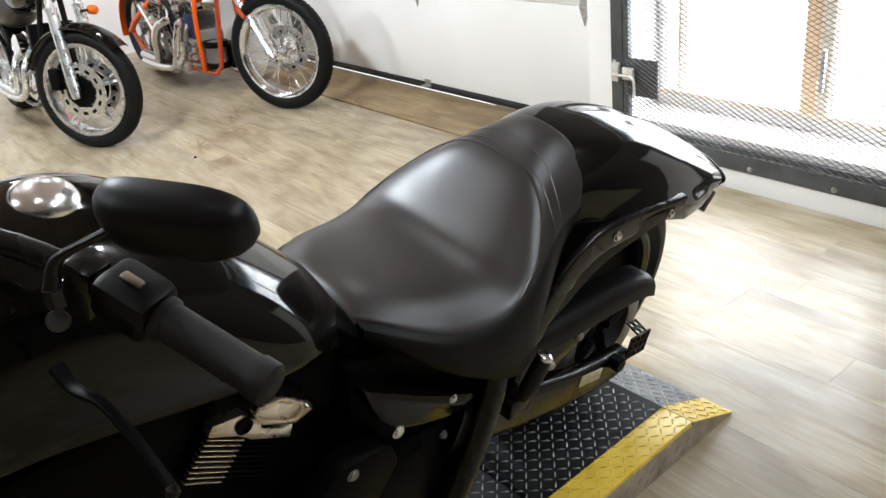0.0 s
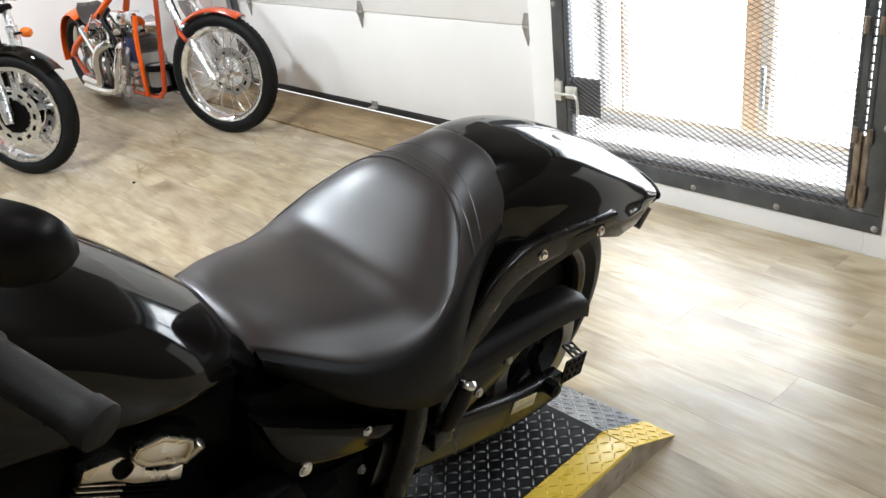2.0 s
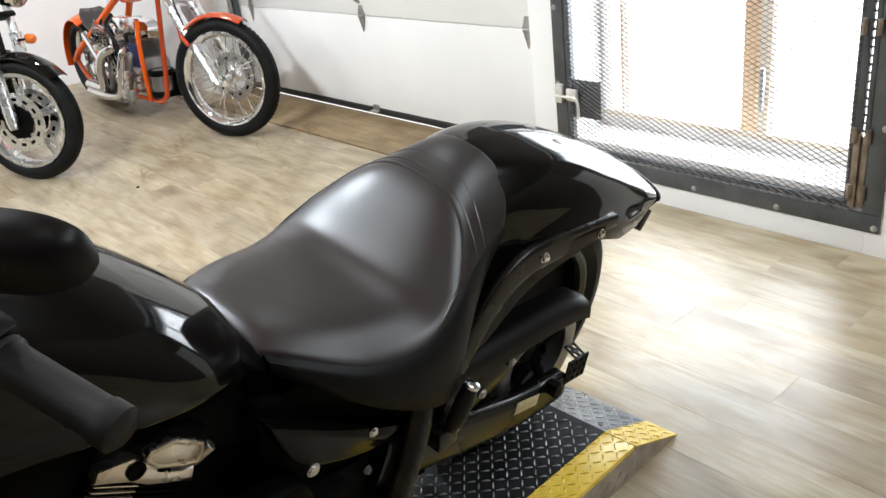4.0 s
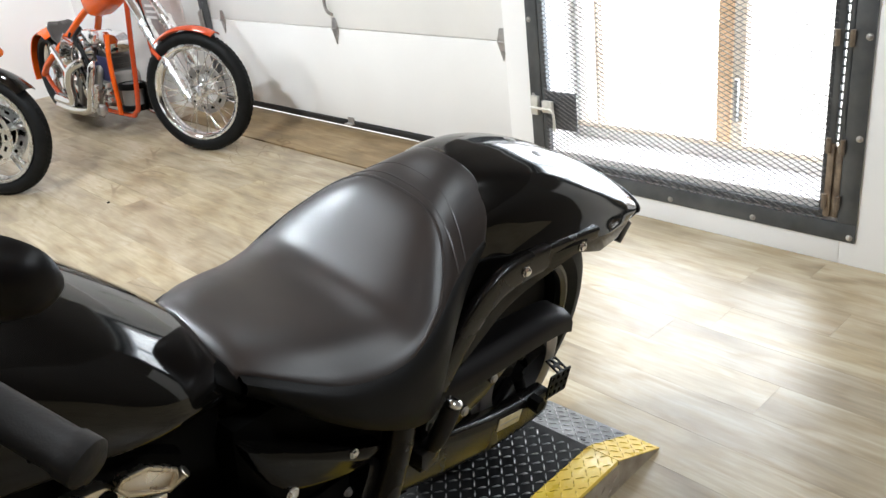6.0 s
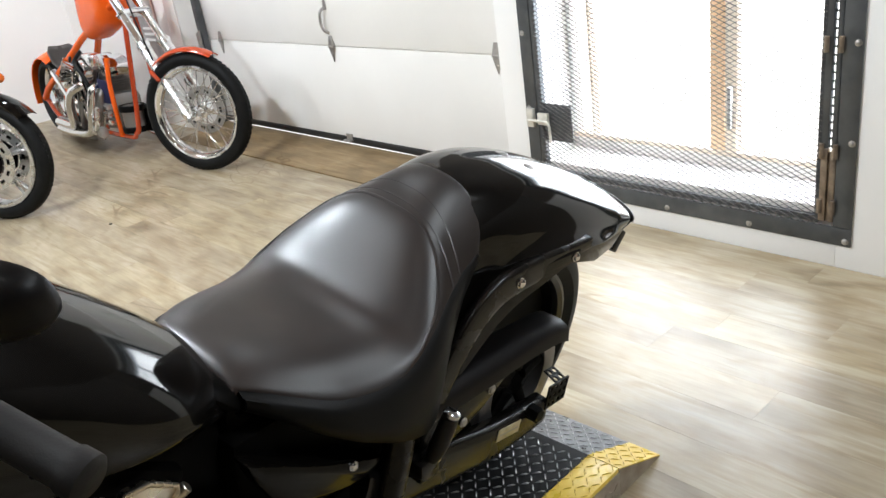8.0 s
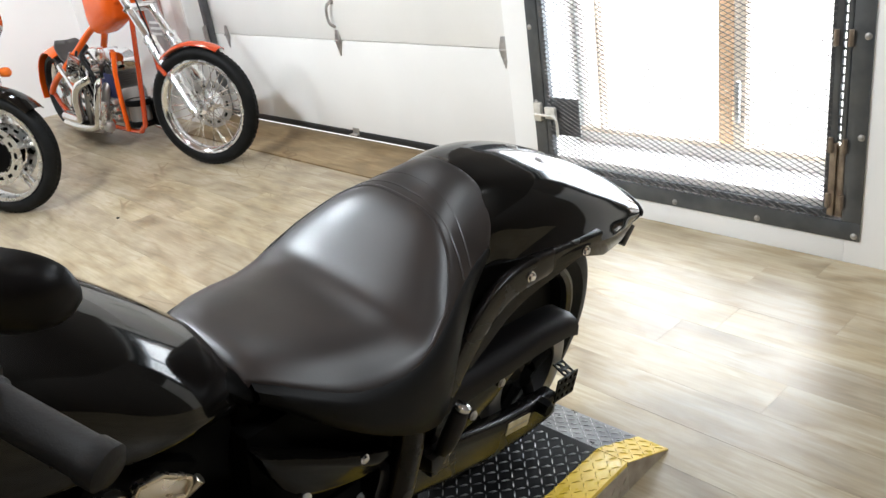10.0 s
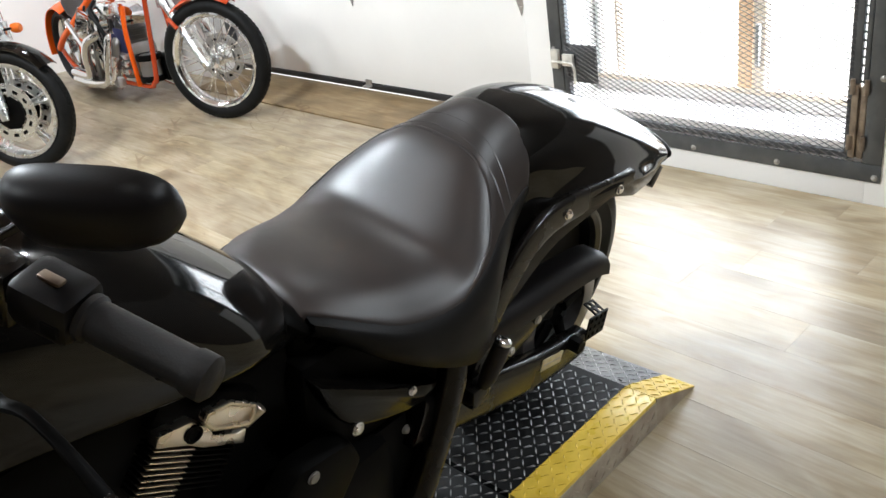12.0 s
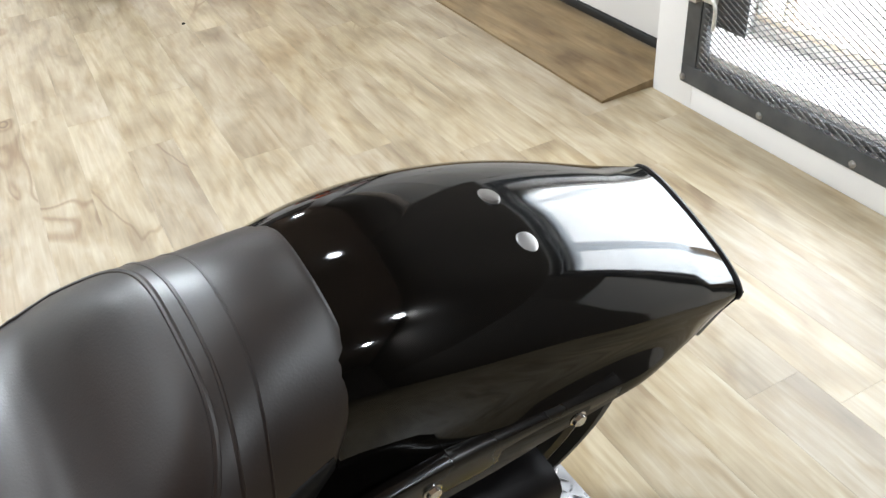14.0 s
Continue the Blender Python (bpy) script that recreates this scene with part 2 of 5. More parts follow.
def curve_points(pts, n):
    """Catmull-Rom through the points, n steps a span."""
    P = [Vector(p) for p in pts]
    P = [P[0] * 2 - P[1]] + P + [P[-1] * 2 - P[-2]]
    out = []
    for i in range(1, len(P) - 2):
        for k in range(n):
            t = k / n
            a, b, c, d = P[i - 1:i + 3]
            out.append(0.5 * (2 * b + (c - a) * t + (2 * a - 5 * b + 4 * c - d) * t * t + (3 * b - a - 3 * c + d) * t ** 3))
    return out + [P[-2]]


def add_tube(bm, pts, radius, seg=12, steps=1, flat=1.0, up=(0, 0, 1)):
    """A round (or flattened) tube along points; radius: a number, or one for each point."""
    radii = radius if isinstance(radius, (list, tuple)) else [radius] * len(pts)
    if steps > 1:
        P = curve_points(pts, steps)
        R = [v[0] for v in curve_points([(r, 0, 0) for r in radii], steps)]
    else:
        P, R = [Vector(p) for p in pts], radii
    rings = []
    side = None
    for i, p in enumerate(P):
        d = (P[min(i + 1, len(P) - 1)] - P[max(i - 1, 0)]).normalized()
        if side is None:
            side = d.cross(Vector(up))
            if side.length < 1e-3:
                side = d.cross(Vector((1, 0, 0)))
        side = (side - d * side.dot(d)).normalized()
        upv = side.cross(d)
        rings.append([p + side * (math.cos(a) * R[i] * flat) + upv * (math.sin(a) * R[i]) for a in [2 * math.pi * k / seg for k in range(seg)]])
    return add_rings(bm, rings)


def tube(pts, radius, seg=12, steps=1, flat=1.0, up=(0, 0, 1)):
    return add_tube(bmesh.new(), pts, radius, seg, steps, flat, up)


def add_lathe(bm, profile, m=Matrix(), seg=32, arc=None, closed=False):
    """Profile of (radius, height) turned round the z axis of m."""
    lo, hi = arc or (0, 360)
    full = arc is None
    cols = []
    for k in range(seg if full else seg + 1):
        a = radians(lo + (hi - lo) * k / seg)
        cols.append([bm.verts.new(m @ Vector((r * math.cos(a), r * math.sin(a), h))) for r, h in profile])
    n = len(profile)
    for k in range(seg):
        a, b = cols[k], cols[(k + 1) % len(cols)]
        for i in range(n if closed else n - 1):
            j = (i + 1) % n
            bm.faces.new((a[i], b[i], b[j], a[j]))
    if not full and closed:
        bm.faces.new(cols[0])
        bm.faces.new(cols[-1][::-1])
    bmesh.ops.remove_doubles(bm, verts=bm.verts, dist=1e-6)
    return bm


def lathe(profile, m=Matrix(), seg=32, arc=None, closed=False):
    return add_lathe(bmesh.new(), profile, m, seg, arc, closed)


def along(p, d):
    """A pose at p whose z axis points along d."""
    return Matrix.Translation(p) @ Vector(d).to_track_quat("Z", "Y").to_matrix().to_4x4()


def rod(a, b, r, seg=12, bevel=0.0):
    a, b = Vector(a), Vector(b)
    h = (b - a).length
    e = min(bevel or r * 0.15, h * 0.3)
    return lathe([(0, 0), (r - e, 0), (r, e), (r, h - e), (r - e, h), (0, h)], along(a, b - a), seg)


def bolt(a, d, r, h):
    """A domed bolt head on its washer."""
    return lathe([(0, 0), (r * 1.25, 0), (r * 1.25, h * 0.25), (r, h * 0.3), (r * 0.92, h * 0.75), (r * 0.55, h), (0, h * 1.02)], along(a, d), 14)


def prism(outline, depth, bevel=0.003, m=Matrix()):
    """A flat outline in x and z, from y = 0 to depth."""
    bm = bmesh.new()
    f = bm.faces.new([bm.verts.new((x, 0, z)) for x, z in outline])
    out = bmesh.ops.extrude_face_region(bm, geom=[f])
    for v in out["geom"]:
        if isinstance(v, bmesh.types.BMVert):
            v.co.y += depth
    if bevel:
        bmesh.ops.bevel(bm, geom=bm.edges[:], offset=bevel, segments=2, affect="EDGES", profile=0.5)
    for v in bm.verts:
        v.co = m @ v.co
    return bm


def moved(bm, m):
    for v in bm.verts:
        v.co = m @ v.co
    return bm


def lerp(table, x):
    """Smooth value from a table of (x, value)."""
    xs, ys = [p[0] for p in table], [p[1] for p in table]
    if x <= xs[0]:
        return ys[0]
    for i in range(len(xs) - 1):
        if x <= xs[i + 1]:
            h = xs[i + 1] - xs[i]
            t = (x - xs[i]) / h
            m0 = (ys[i + 1] - ys[i - 1]) / (xs[i + 1] - xs[i - 1]) if i else (ys[1] - ys[0]) / h
            m1 = (ys[i + 2] - ys[i]) / (xs[i + 2] - xs[i]) if i + 2 < len(xs) else (ys[i + 1] - ys[i]) / h
            return (2 * t ** 3 - 3 * t * t + 1) * ys[i] + (t ** 3 - 2 * t * t + t) * h * m0 + (-2 * t ** 3 + 3 * t * t) * ys[i + 1] + (t ** 3 - t * t) * h * m1
    return ys[-1]


# ---- structure ----
WALL, DOOR, FAR, BACK, SIDE, TOP = 2.955, 3.08, 7.7, -6.5, -7.0, 3.2
GATE0, GATE1, GTOP, JAMB0, JAMB1 = 1.31, 2.665, 1.3, 2.80, 5.69
floor = tagged(part("floor", box((SIDE, BACK, -0.2), (3.4, FAR, -0.003), 0), floor_planks), "glossy pale oak vinyl plank floor", "floor", kind="structure")
wall_east = thing("wall_east", Matrix(), "white painted wall with a window and a garage door", "wall", kind="structure")
for lo, hi in (((WALL, 0.85, -0.01), (3.25, GATE0 + 0.05, 0.95)), ((WALL, GATE0 + 0.05, -0.01), (3.25, GATE1 - 0.05, 0.135)), ((WALL, GATE0 + 0.05, GTOP - 0.05), (3.25, GATE1 - 0.05, 1.32)),
               ((WALL, GATE1 - 0.05, -0.01), (3.25, JAMB0, 1.32)), ((WALL, JAMB1, -0.01), (3.25, FAR, TOP))):
    part("wall_section", box(lo, hi, 0.003), wall_paint, wall_east)
# unseen wall areas are set dark so the black paint reflects little
part("upper_wall", box((WALL, BACK, 1.322), (3.25, JAMB0, TOP), 0.003), grey_wall, wall_east, "upper wall, unseen, set dark for reflections")
part("upper_wall", box((WALL, JAMB0 + 0.002, 2.3), (3.25, JAMB1, TOP), 0.003), grey_wall, wall_east)
part("upper_wall", box((WALL, 0.85, 0.952), (3.25, GATE0 + 0.049, 1.321), 0.003), grey_wall, wall_east)
part("dark_wall", box((WALL, BACK, -0.01), (3.25, 0.849, 1.321), 0.003), grey_wall, wall_east, "unseen wall, set dark for reflections")
part("door_casing", box((WALL - 0.012, JAMB1 + 0.002, 0), (WALL - 0.001, JAMB1 + 0.15, 2.4), 0.003), trim_paint, wall_east, "pale pinkish painted door casing")
wall_north = tagged(part("wall_north", box((SIDE - 0.2, FAR, -0.2), (3.4, FAR + 0.2, 1.7), 0), wall_paint), "white painted wall, dark grey above", "wall", kind="structure")
part("upper_wall", box((SIDE - 0.2, FAR, 1.702), (3.4, FAR + 0.2, TOP), 0), grey_wall, wall_north, "upper wall, unseen, set dark for reflections")
tagged(part("wall_west", box((SIDE - 0.2, BACK, -0.2), (SIDE, FAR, TOP), 0), grey_wall), "plain unseen wall, set dark for reflections", "wall", kind="structure")
tagged(part("wall_south", box((SIDE - 0.2, BACK - 0.2, -0.2), (3.4, BACK, TOP), 0), grey_wall), "plain unseen wall, set dark for reflections", "wall", kind="structure")
tagged(part("ceiling", box((SIDE - 0.2, BACK - 0.2, TOP), (3.4, FAR + 0.2, TOP + 0.15), 0), ceiling_paint), "plain tan painted ceiling", "ceiling", kind="structure")

# ---- garage door ----
garage_door = thing("door_1", Matrix(), "closed white sectional steel garage door", "garage door", kind="structure")
z0 = 0.095
for i in range(4):
    lo, hi = z0 + i * 0.525, z0 + (i + 1) * 0.525 - 0.004
    part("door_panel", box((DOOR, JAMB0 + 0.01, lo), (DOOR + 0.045, JAMB1 - 0.02, hi), 0.005), door_paint, garage_door)
part("bottom_seal", box((DOOR - 0.006, JAMB0 + 0.01, 0.0575), (DOOR + 0.05, JAMB1 - 0.02, z0 - 0.002), 0.008), seal_rubber, garage_door, "black rubber bottom seal")
# a strip that glows, standing in for daylight through the gap
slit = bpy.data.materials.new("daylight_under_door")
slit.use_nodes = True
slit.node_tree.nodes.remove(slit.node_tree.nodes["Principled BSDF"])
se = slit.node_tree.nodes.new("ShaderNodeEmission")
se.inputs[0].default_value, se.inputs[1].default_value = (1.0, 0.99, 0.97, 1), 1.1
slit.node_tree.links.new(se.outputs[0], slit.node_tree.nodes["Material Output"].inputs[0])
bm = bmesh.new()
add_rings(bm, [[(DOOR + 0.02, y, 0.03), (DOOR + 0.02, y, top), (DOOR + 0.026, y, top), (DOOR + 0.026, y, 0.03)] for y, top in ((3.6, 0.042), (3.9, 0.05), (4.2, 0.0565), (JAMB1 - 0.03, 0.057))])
part("daylight_gap", bm, slit, garage_door, "glowing strip in place of daylight under the door")


def door_hinge(parent, y, z, s=1.0):
    d = part("hinge", prism([(-0.03 * s, 0.0), (0, -0.085 * s), (0.03 * s, 0.0), (0.012 * s, 0.06 * s), (-0.012 * s, 0.06 * s)], 0.006, 0.0015, pose(DOOR - 0.002, y, z, 0, 0, 90)), dull_steel, parent, "galvanised door hinge")
    part("hinge_pin", rod((DOOR - 0.011, y - 0.022 * s, z), (DOOR - 0.011, y + 0.022 * s, z), 0.006), dull_steel, d)
    part("hinge_bolt", bolt((DOOR - 0.008, y, z - 0.045 * s), (-1, 0, 0), 0.006, 0.005), dull_steel, d)


for k in range(1, 4):
    for y in (2.925, 4.175, 5.41):
        door_hinge(garage_door, y, z0 + k * 0.525 - 0.004)
part("pull_handle", tube([(DOOR - 0.004, 4.18, 0.69), (DOOR - 0.03, 4.188, 0.715), (DOOR - 0.034, 4.196, 0.76), (DOOR - 0.03, 4.188, 0.81), (DOOR - 0.004, 4.178, 0.83)], 0.0085, 10, 5), dull_steel, garage_door, "worn steel pull handle")
part("handle_plate", prism([(-0.014, 0), (0.014, 0), (0.014, 0.045), (0, 0.06), (-0.014, 0.045)], 0.004, 0.001, pose(DOOR - 0.001, 4.178, 0.815, 0, 0, 90)), dull_steel, garage_door)
catch = part("floor_catch", box((DOOR - 0.035, 4.135, 0.075), (DOOR - 0.001, 4.2, 0.083), 0.002), dull_steel, garage_door, "bent steel lift plate")
part("upright", box((DOOR - 0.008, 4.14, 0.083), (DOOR - 0.001, 4.195, 0.115), 0.002), dull_steel, catch)
part("bottom_bracket", box((DOOR - 0.012, JAMB0 + 0.03, 0.1), (DOOR - 0.001, JAMB0 + 0.07, 0.27), 0.003), dark_alloy, garage_door, "galvanised bottom bracket")
part("bottom_roller", rod((DOOR - 0.028, JAMB0 + 0.05, 0.105), (DOOR - 0.002, JAMB0 + 0.05, 0.105), 0.014), dull_steel, garage_door)
track = thing("door_track", Matrix(), "dark steel garage door track at the jamb", "door track", kind="structure")
part("rail", box((DOOR - 0.05, JAMB1 - 0.13, 0.06), (DOOR - 0.044, JAMB1 - 0.075, 2.25), 0.002), gate_steel, track)
part("rail_lip", box((DOOR - 0.05, JAMB1 - 0.136, 0.06), (DOOR - 0.012, JAMB1 - 0.131, 2.25), 0.002), gate_steel, track)
for z in (0.62, 1.15, 1.7):
    part("track_bracket", prism([(-0.02, -0.07), (0.025, -0.05), (0.025, 0.05), (-0.02, 0.07)], 0.012, 0.002, pose(DOOR - 0.056, JAMB1 - 0.1, z, 0, 0, 90)), dull_steel, track)
# plywood threshold, a wedge up to the door
bm = bmesh.new()
y0, y1 = JAMB0 + 0.004, JAMB1 - 0.004
secs = [[(2.742, y, -0.004), (2.742, y, 0.009), (2.76, y, 0.012), (3.12, y, 0.044), (3.12, y, -0.004)] for y in (y0, 4.02, 4.024, y1)]
add_rings(bm, secs)
tagged(part("threshold_board", bm, plywood), "brown plywood threshold ramp along the garage door", "threshold", kind="structure")

# ---- window behind the gate ----
window = thing("window_1", Matrix(), "wood-framed shop window with white daylight outside", "window", kind="structure")
WX = 3.19
for y, w, mat in ((GATE0 + 0.055, 0.08, trim_paint), (1.888, 0.06, frame_wood), (1.838, 0.048, pale_wood), (GATE1 - 0.075, 0.02, bare), (GATE1 - 0.172, 0.016, pale_wood)):
    part("window_frame", box((WX, y, 0.25), (WX + 0.05, y + w, GTOP - 0.055), 0.005), mat, window)
part("window_frame", box((WX - 0.005, GATE0 + 0.053, 0.245), (WX + 0.055, GATE1 - 0.053, 0.268), 0.006), pale_wood, window)
part("window_frame", box((WX - 0.005, GATE0 + 0.053, GTOP - 0.12), (WX + 0.055, GATE1 - 0.053, GTOP - 0.055), 0.006), trim_paint, window)
part("window_apron", box((WX - 0.002, GATE0 + 0.053, 0.2), (WX + 0.05, GATE1 - 0.053, 0.243), 0.004), trim_paint, window)
part("window_sill", box((WALL + 0.02, GATE0 + 0.052, 0.136), (3.248, GATE1 - 0.052, 0.2), 0.004), trim_paint, window, "white painted sill")
handle = part("window_handle", box((WX - 0.02, 1.852, 0.36), (WX - 0.001, 1.868, 0.52), 0.004), dull_steel, window, "grey window handle")
glass = material("window_glass", (1, 1, 1), 0.0)
glass.node_tree.nodes["Principled BSDF"].inputs["Transmission Weight"].default_value = 1.0
glass.node_tree.nodes["Principled BSDF"].inputs["IOR"].default_value = 1.1
for a, b in ((GATE0 + 0.13, 1.832), (1.945, GATE1 - 0.175), (GATE1 - 0.155, GATE1 - 0.076)):
    p = part("pane", box((WX + 0.02, a, 0.285), (WX + 0.026, b, GTOP - 0.118), 0), glass, window)
    p.visible_shadow = False
# daylight board: its glow rises with height, for mesh below and bright reflections
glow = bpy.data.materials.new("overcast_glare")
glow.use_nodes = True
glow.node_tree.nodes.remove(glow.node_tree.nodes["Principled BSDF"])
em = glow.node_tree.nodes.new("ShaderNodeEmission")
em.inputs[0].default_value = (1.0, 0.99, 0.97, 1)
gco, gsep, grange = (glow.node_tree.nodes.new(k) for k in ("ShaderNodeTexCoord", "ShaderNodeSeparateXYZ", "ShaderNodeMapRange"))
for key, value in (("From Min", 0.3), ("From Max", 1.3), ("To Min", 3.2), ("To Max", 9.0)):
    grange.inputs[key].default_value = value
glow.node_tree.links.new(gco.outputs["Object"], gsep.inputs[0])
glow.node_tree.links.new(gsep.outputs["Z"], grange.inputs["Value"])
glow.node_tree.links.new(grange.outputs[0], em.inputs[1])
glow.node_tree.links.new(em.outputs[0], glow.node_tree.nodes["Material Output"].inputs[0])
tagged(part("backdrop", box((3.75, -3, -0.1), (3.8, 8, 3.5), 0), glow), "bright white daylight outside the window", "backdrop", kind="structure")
tagged(part("ground", box((3.401, -60, -0.22), (120, 60, -0.16), 0), vary(material("concrete", (0.4, 0.4, 0.39), 0.8), 3, (0.34, 0.34, 0.33), (0.45, 0.45, 0.44))), "pale concrete outside the building", "ground", kind="structure")

# ---- security gate ----
gate = thing("security_gate", pose(WALL, 0, 0), "dark grey steel security gate with expanded metal mesh", "gate")
FX = -0.008
for lo, hi in (((FX, GATE0, 0.082), (0, GATE1, 0.145)), ((FX, GATE0, 0.146), (0, GATE0 + 0.06, GTOP - 0.061)), ((FX, GATE1 - 0.06, 0.146), (0, GATE1, GTOP - 0.061)), ((FX, GATE0, GTOP - 0.06), (0, GATE1, GTOP))):
    part("fixed_frame", box(lo, hi, 0.0015), gate_steel, gate)
for i in range(5):
    part("frame_bolt", bolt((FX, 2.655 - 0.332 * i, 0.1), (-1, 0, 0), 0.009, 0.007), dull_steel, gate)
for z in (0.437, 0.75, 1.06):
    for y in (1.325, 2.648):
        part("frame_bolt", bolt((FX, y, z), (-1, 0, 0), 0.009, 0.007), dull_steel, gate)
part("leaf_frame", box((-0.004, GATE0 + 0.11, 0.15), (0.02, GATE0 + 0.124, GTOP - 0.065), 0.002), gate_steel, gate)
for lo, hi in (((-0.006, GATE1 - 0.09, 0.15), (0.018, GATE1 - 0.062, GTOP - 0.065)), ((0.002, GATE0 + 0.122, 0.15), (0.022, GATE1 - 0.092, 0.172)), ((0.002, GATE0 + 0.122, GTOP - 0.09), (0.022, GATE1 - 0.092, GTOP - 0.065))):
    part("leaf_frame", box(lo, hi, 0.002), gate_steel, gate)
for y, w in ((GATE0 + 0.061, 0.017), (GATE0 + 0.087, 0.022)):
    part("hinge_bar", box((-0.01, y, 0.16), (0.012, y + w, 0.41), 0.003), hinge_steel, gate, "rusty brown hinge bar")
    part("hinge_bar", box((-0.01, y, 0.412), (0.012, y + w, GTOP - 0.07), 0.003), gate_steel, gate, "dark steel hinge bar")
part("gap_strip", box((-0.002, GATE0 + 0.0785, 0.16), (0.008, GATE0 + 0.0868, 0.4), 0.001), hinge_steel, gate)
for k in range(31):
    part("gap_rung", box((-0.004, GATE0 + 0.0782, 0.415 + 0.0265 * k), (0.002, GATE0 + 0.0868, 0.4225 + 0.0265 * k), 0.001), gate_steel, gate)
for z in (0.19, 0.38, 0.72, 1.1):
    part("hinge_knuckle", rod((-0.014, GATE0 + 0.062, z), (-0.014, GATE0 + 0.062, z + 0.05), 0.008), hinge_steel, gate)
    part("hinge_knuckle", rod((-0.014, GATE0 + 0.106, z), (-0.014, GATE0 + 0.106, z + 0.05), 0.008), hinge_steel, gate)


def expanded_mesh(y0, y1, z0, z1, dy, dz, x, w, t):
    """Expanded metal: crossing strands of diamonds, clipped to a rectangle."""
    bm = bmesh.new()
    for r in range(int((z1 - z0) / dz * 2)):
        for c in range(int((y1 - y0) / dy * 2)):
            up = (r + c) % 2 == 0
            ya, yb = y0 + c * dy / 2, y0 + (c + 1) * dy / 2
            za, zb = z0 + (r if up else r + 1) * dz / 2, z0 + (r + 1 if up else r) * dz / 2
            h, tilt = w / 2, t if up else -t
            a = [bm.verts.new(p) for p in ((x - tilt, ya, za - h), (x + tilt, ya, za + h), (x + tilt, yb, zb + h), (x - tilt, yb, zb - h))]
            b = [bm.verts.new((v.co.x + 0.0018, v.co.y, v.co.z)) for v in a]
            for i in range(4):
                j = (i + 1) % 4
                bm.faces.new((a[i], a[j], b[j], b[i]))
            bm.faces.new(a[::-1])
            bm.faces.new(b)
    return bm


tagged(part("mesh", expanded_mesh(GATE0 + 0.11, GATE1 - 0.065, 0.146, GTOP - 0.04, 0.037, 0.0178, -0.012, 0.0023, 0.0008), mesh_steel, gate, "expanded metal mesh"), kind="stuff")
guard = part("latch_guard", box((0.0, 2.43, 0.302), (0.003, 2.6, 0.462), 0.001), gate_steel, gate, "dark steel plate behind the latch")
latch = part("latch", box((-0.03, 2.535, 0.375), (-0.014, 2.59, 0.425), 0.003), zinc, gate, "worn zinc slide bolt latch")
part("latch_bar", tube([(-0.036, 2.64, 0.392), (-0.036, 2.55, 0.392), (-0.037, 2.528, 0.385), (-0.038, 2.52, 0.36), (-0.038, 2.52, 0.305)], 0.006, 10, 3), zinc, latch)
part("keeper", box((-0.03, 2.612, 0.36), (-0.01, 2.65, 0.44), 0.004), zinc, gate, "zinc keeper")

# ---- lift platform ----
PX0, PX1, PXE, PY0, PY1, PH = -1.5, 1.612, 1.785, 1.285, 1.885, 0.08
lift = thing("lift_platform", pose(1.785, 1.285, 0, 0, 0, 2.04) @ pose(-1.785, -1.285, 0), "low black diamond-plate lift platform with yellow edges", "lift platform")
EDGE = 0.087
SPLIT = 1.172
for a, b, nm in ((PX0, SPLIT - 0.006, "deck"), (SPLIT + 0.006, PX1, "deck")):
    part(nm, box((a, PY0 + EDGE, 0.004), (b, PY1 - EDGE, PH), 0), deck_black, lift)
    for y in (PY0, PY1 - EDGE):
        part("yellow_edge", box((a, y + 0.002, PH - 0.012), (b, y + EDGE - 0.001, PH), 0.0015), yellow_paint, lift, "safety yellow painted diamond plate edge")
    for y, d in ((PY0, 1), (PY1, -1)):
        part("side_skirt", box((a, min(y, y + d * 0.006), 0.0), (b, max(y, y + d * 0.006), PH - 0.012), 0.001), deck_side, lift, "worn bare steel side, tinted brown for the floor's reflection")


def wedge(ya, yb):
    return add_rings(bmesh.new(), [[(PX1 + 0.001, y, 0.0), (PX1 + 0.001, y, PH), (PXE, y, 0.004), (PXE, y, 0.0)] for y in (ya, yb)])


part("ramp", wedge(PY0 + EDGE, PY1 - EDGE), deck_grey, lift, "worn grey diamond plate ramp")
for y in (PY0, PY1 - EDGE):
    part("ramp_side", wedge(y + 0.001, y + EDGE - 0.002), deck_side, lift, "worn bare steel ramp side, tinted brown for the floor's reflection")
    part("yellow_ramp_edge", add_rings(bmesh.new(), [[(PX1 + 0.0002, k, PH - 0.002), (PX1 + 0.0002, k, PH + 0.0006), (PXE - 0.002, k, 0.0065), (PXE - 0.002, k, 0.003)] for k in (y, y + EDGE - 0.001)]), yellow_paint, lift, "safety yellow painted ramp edge")


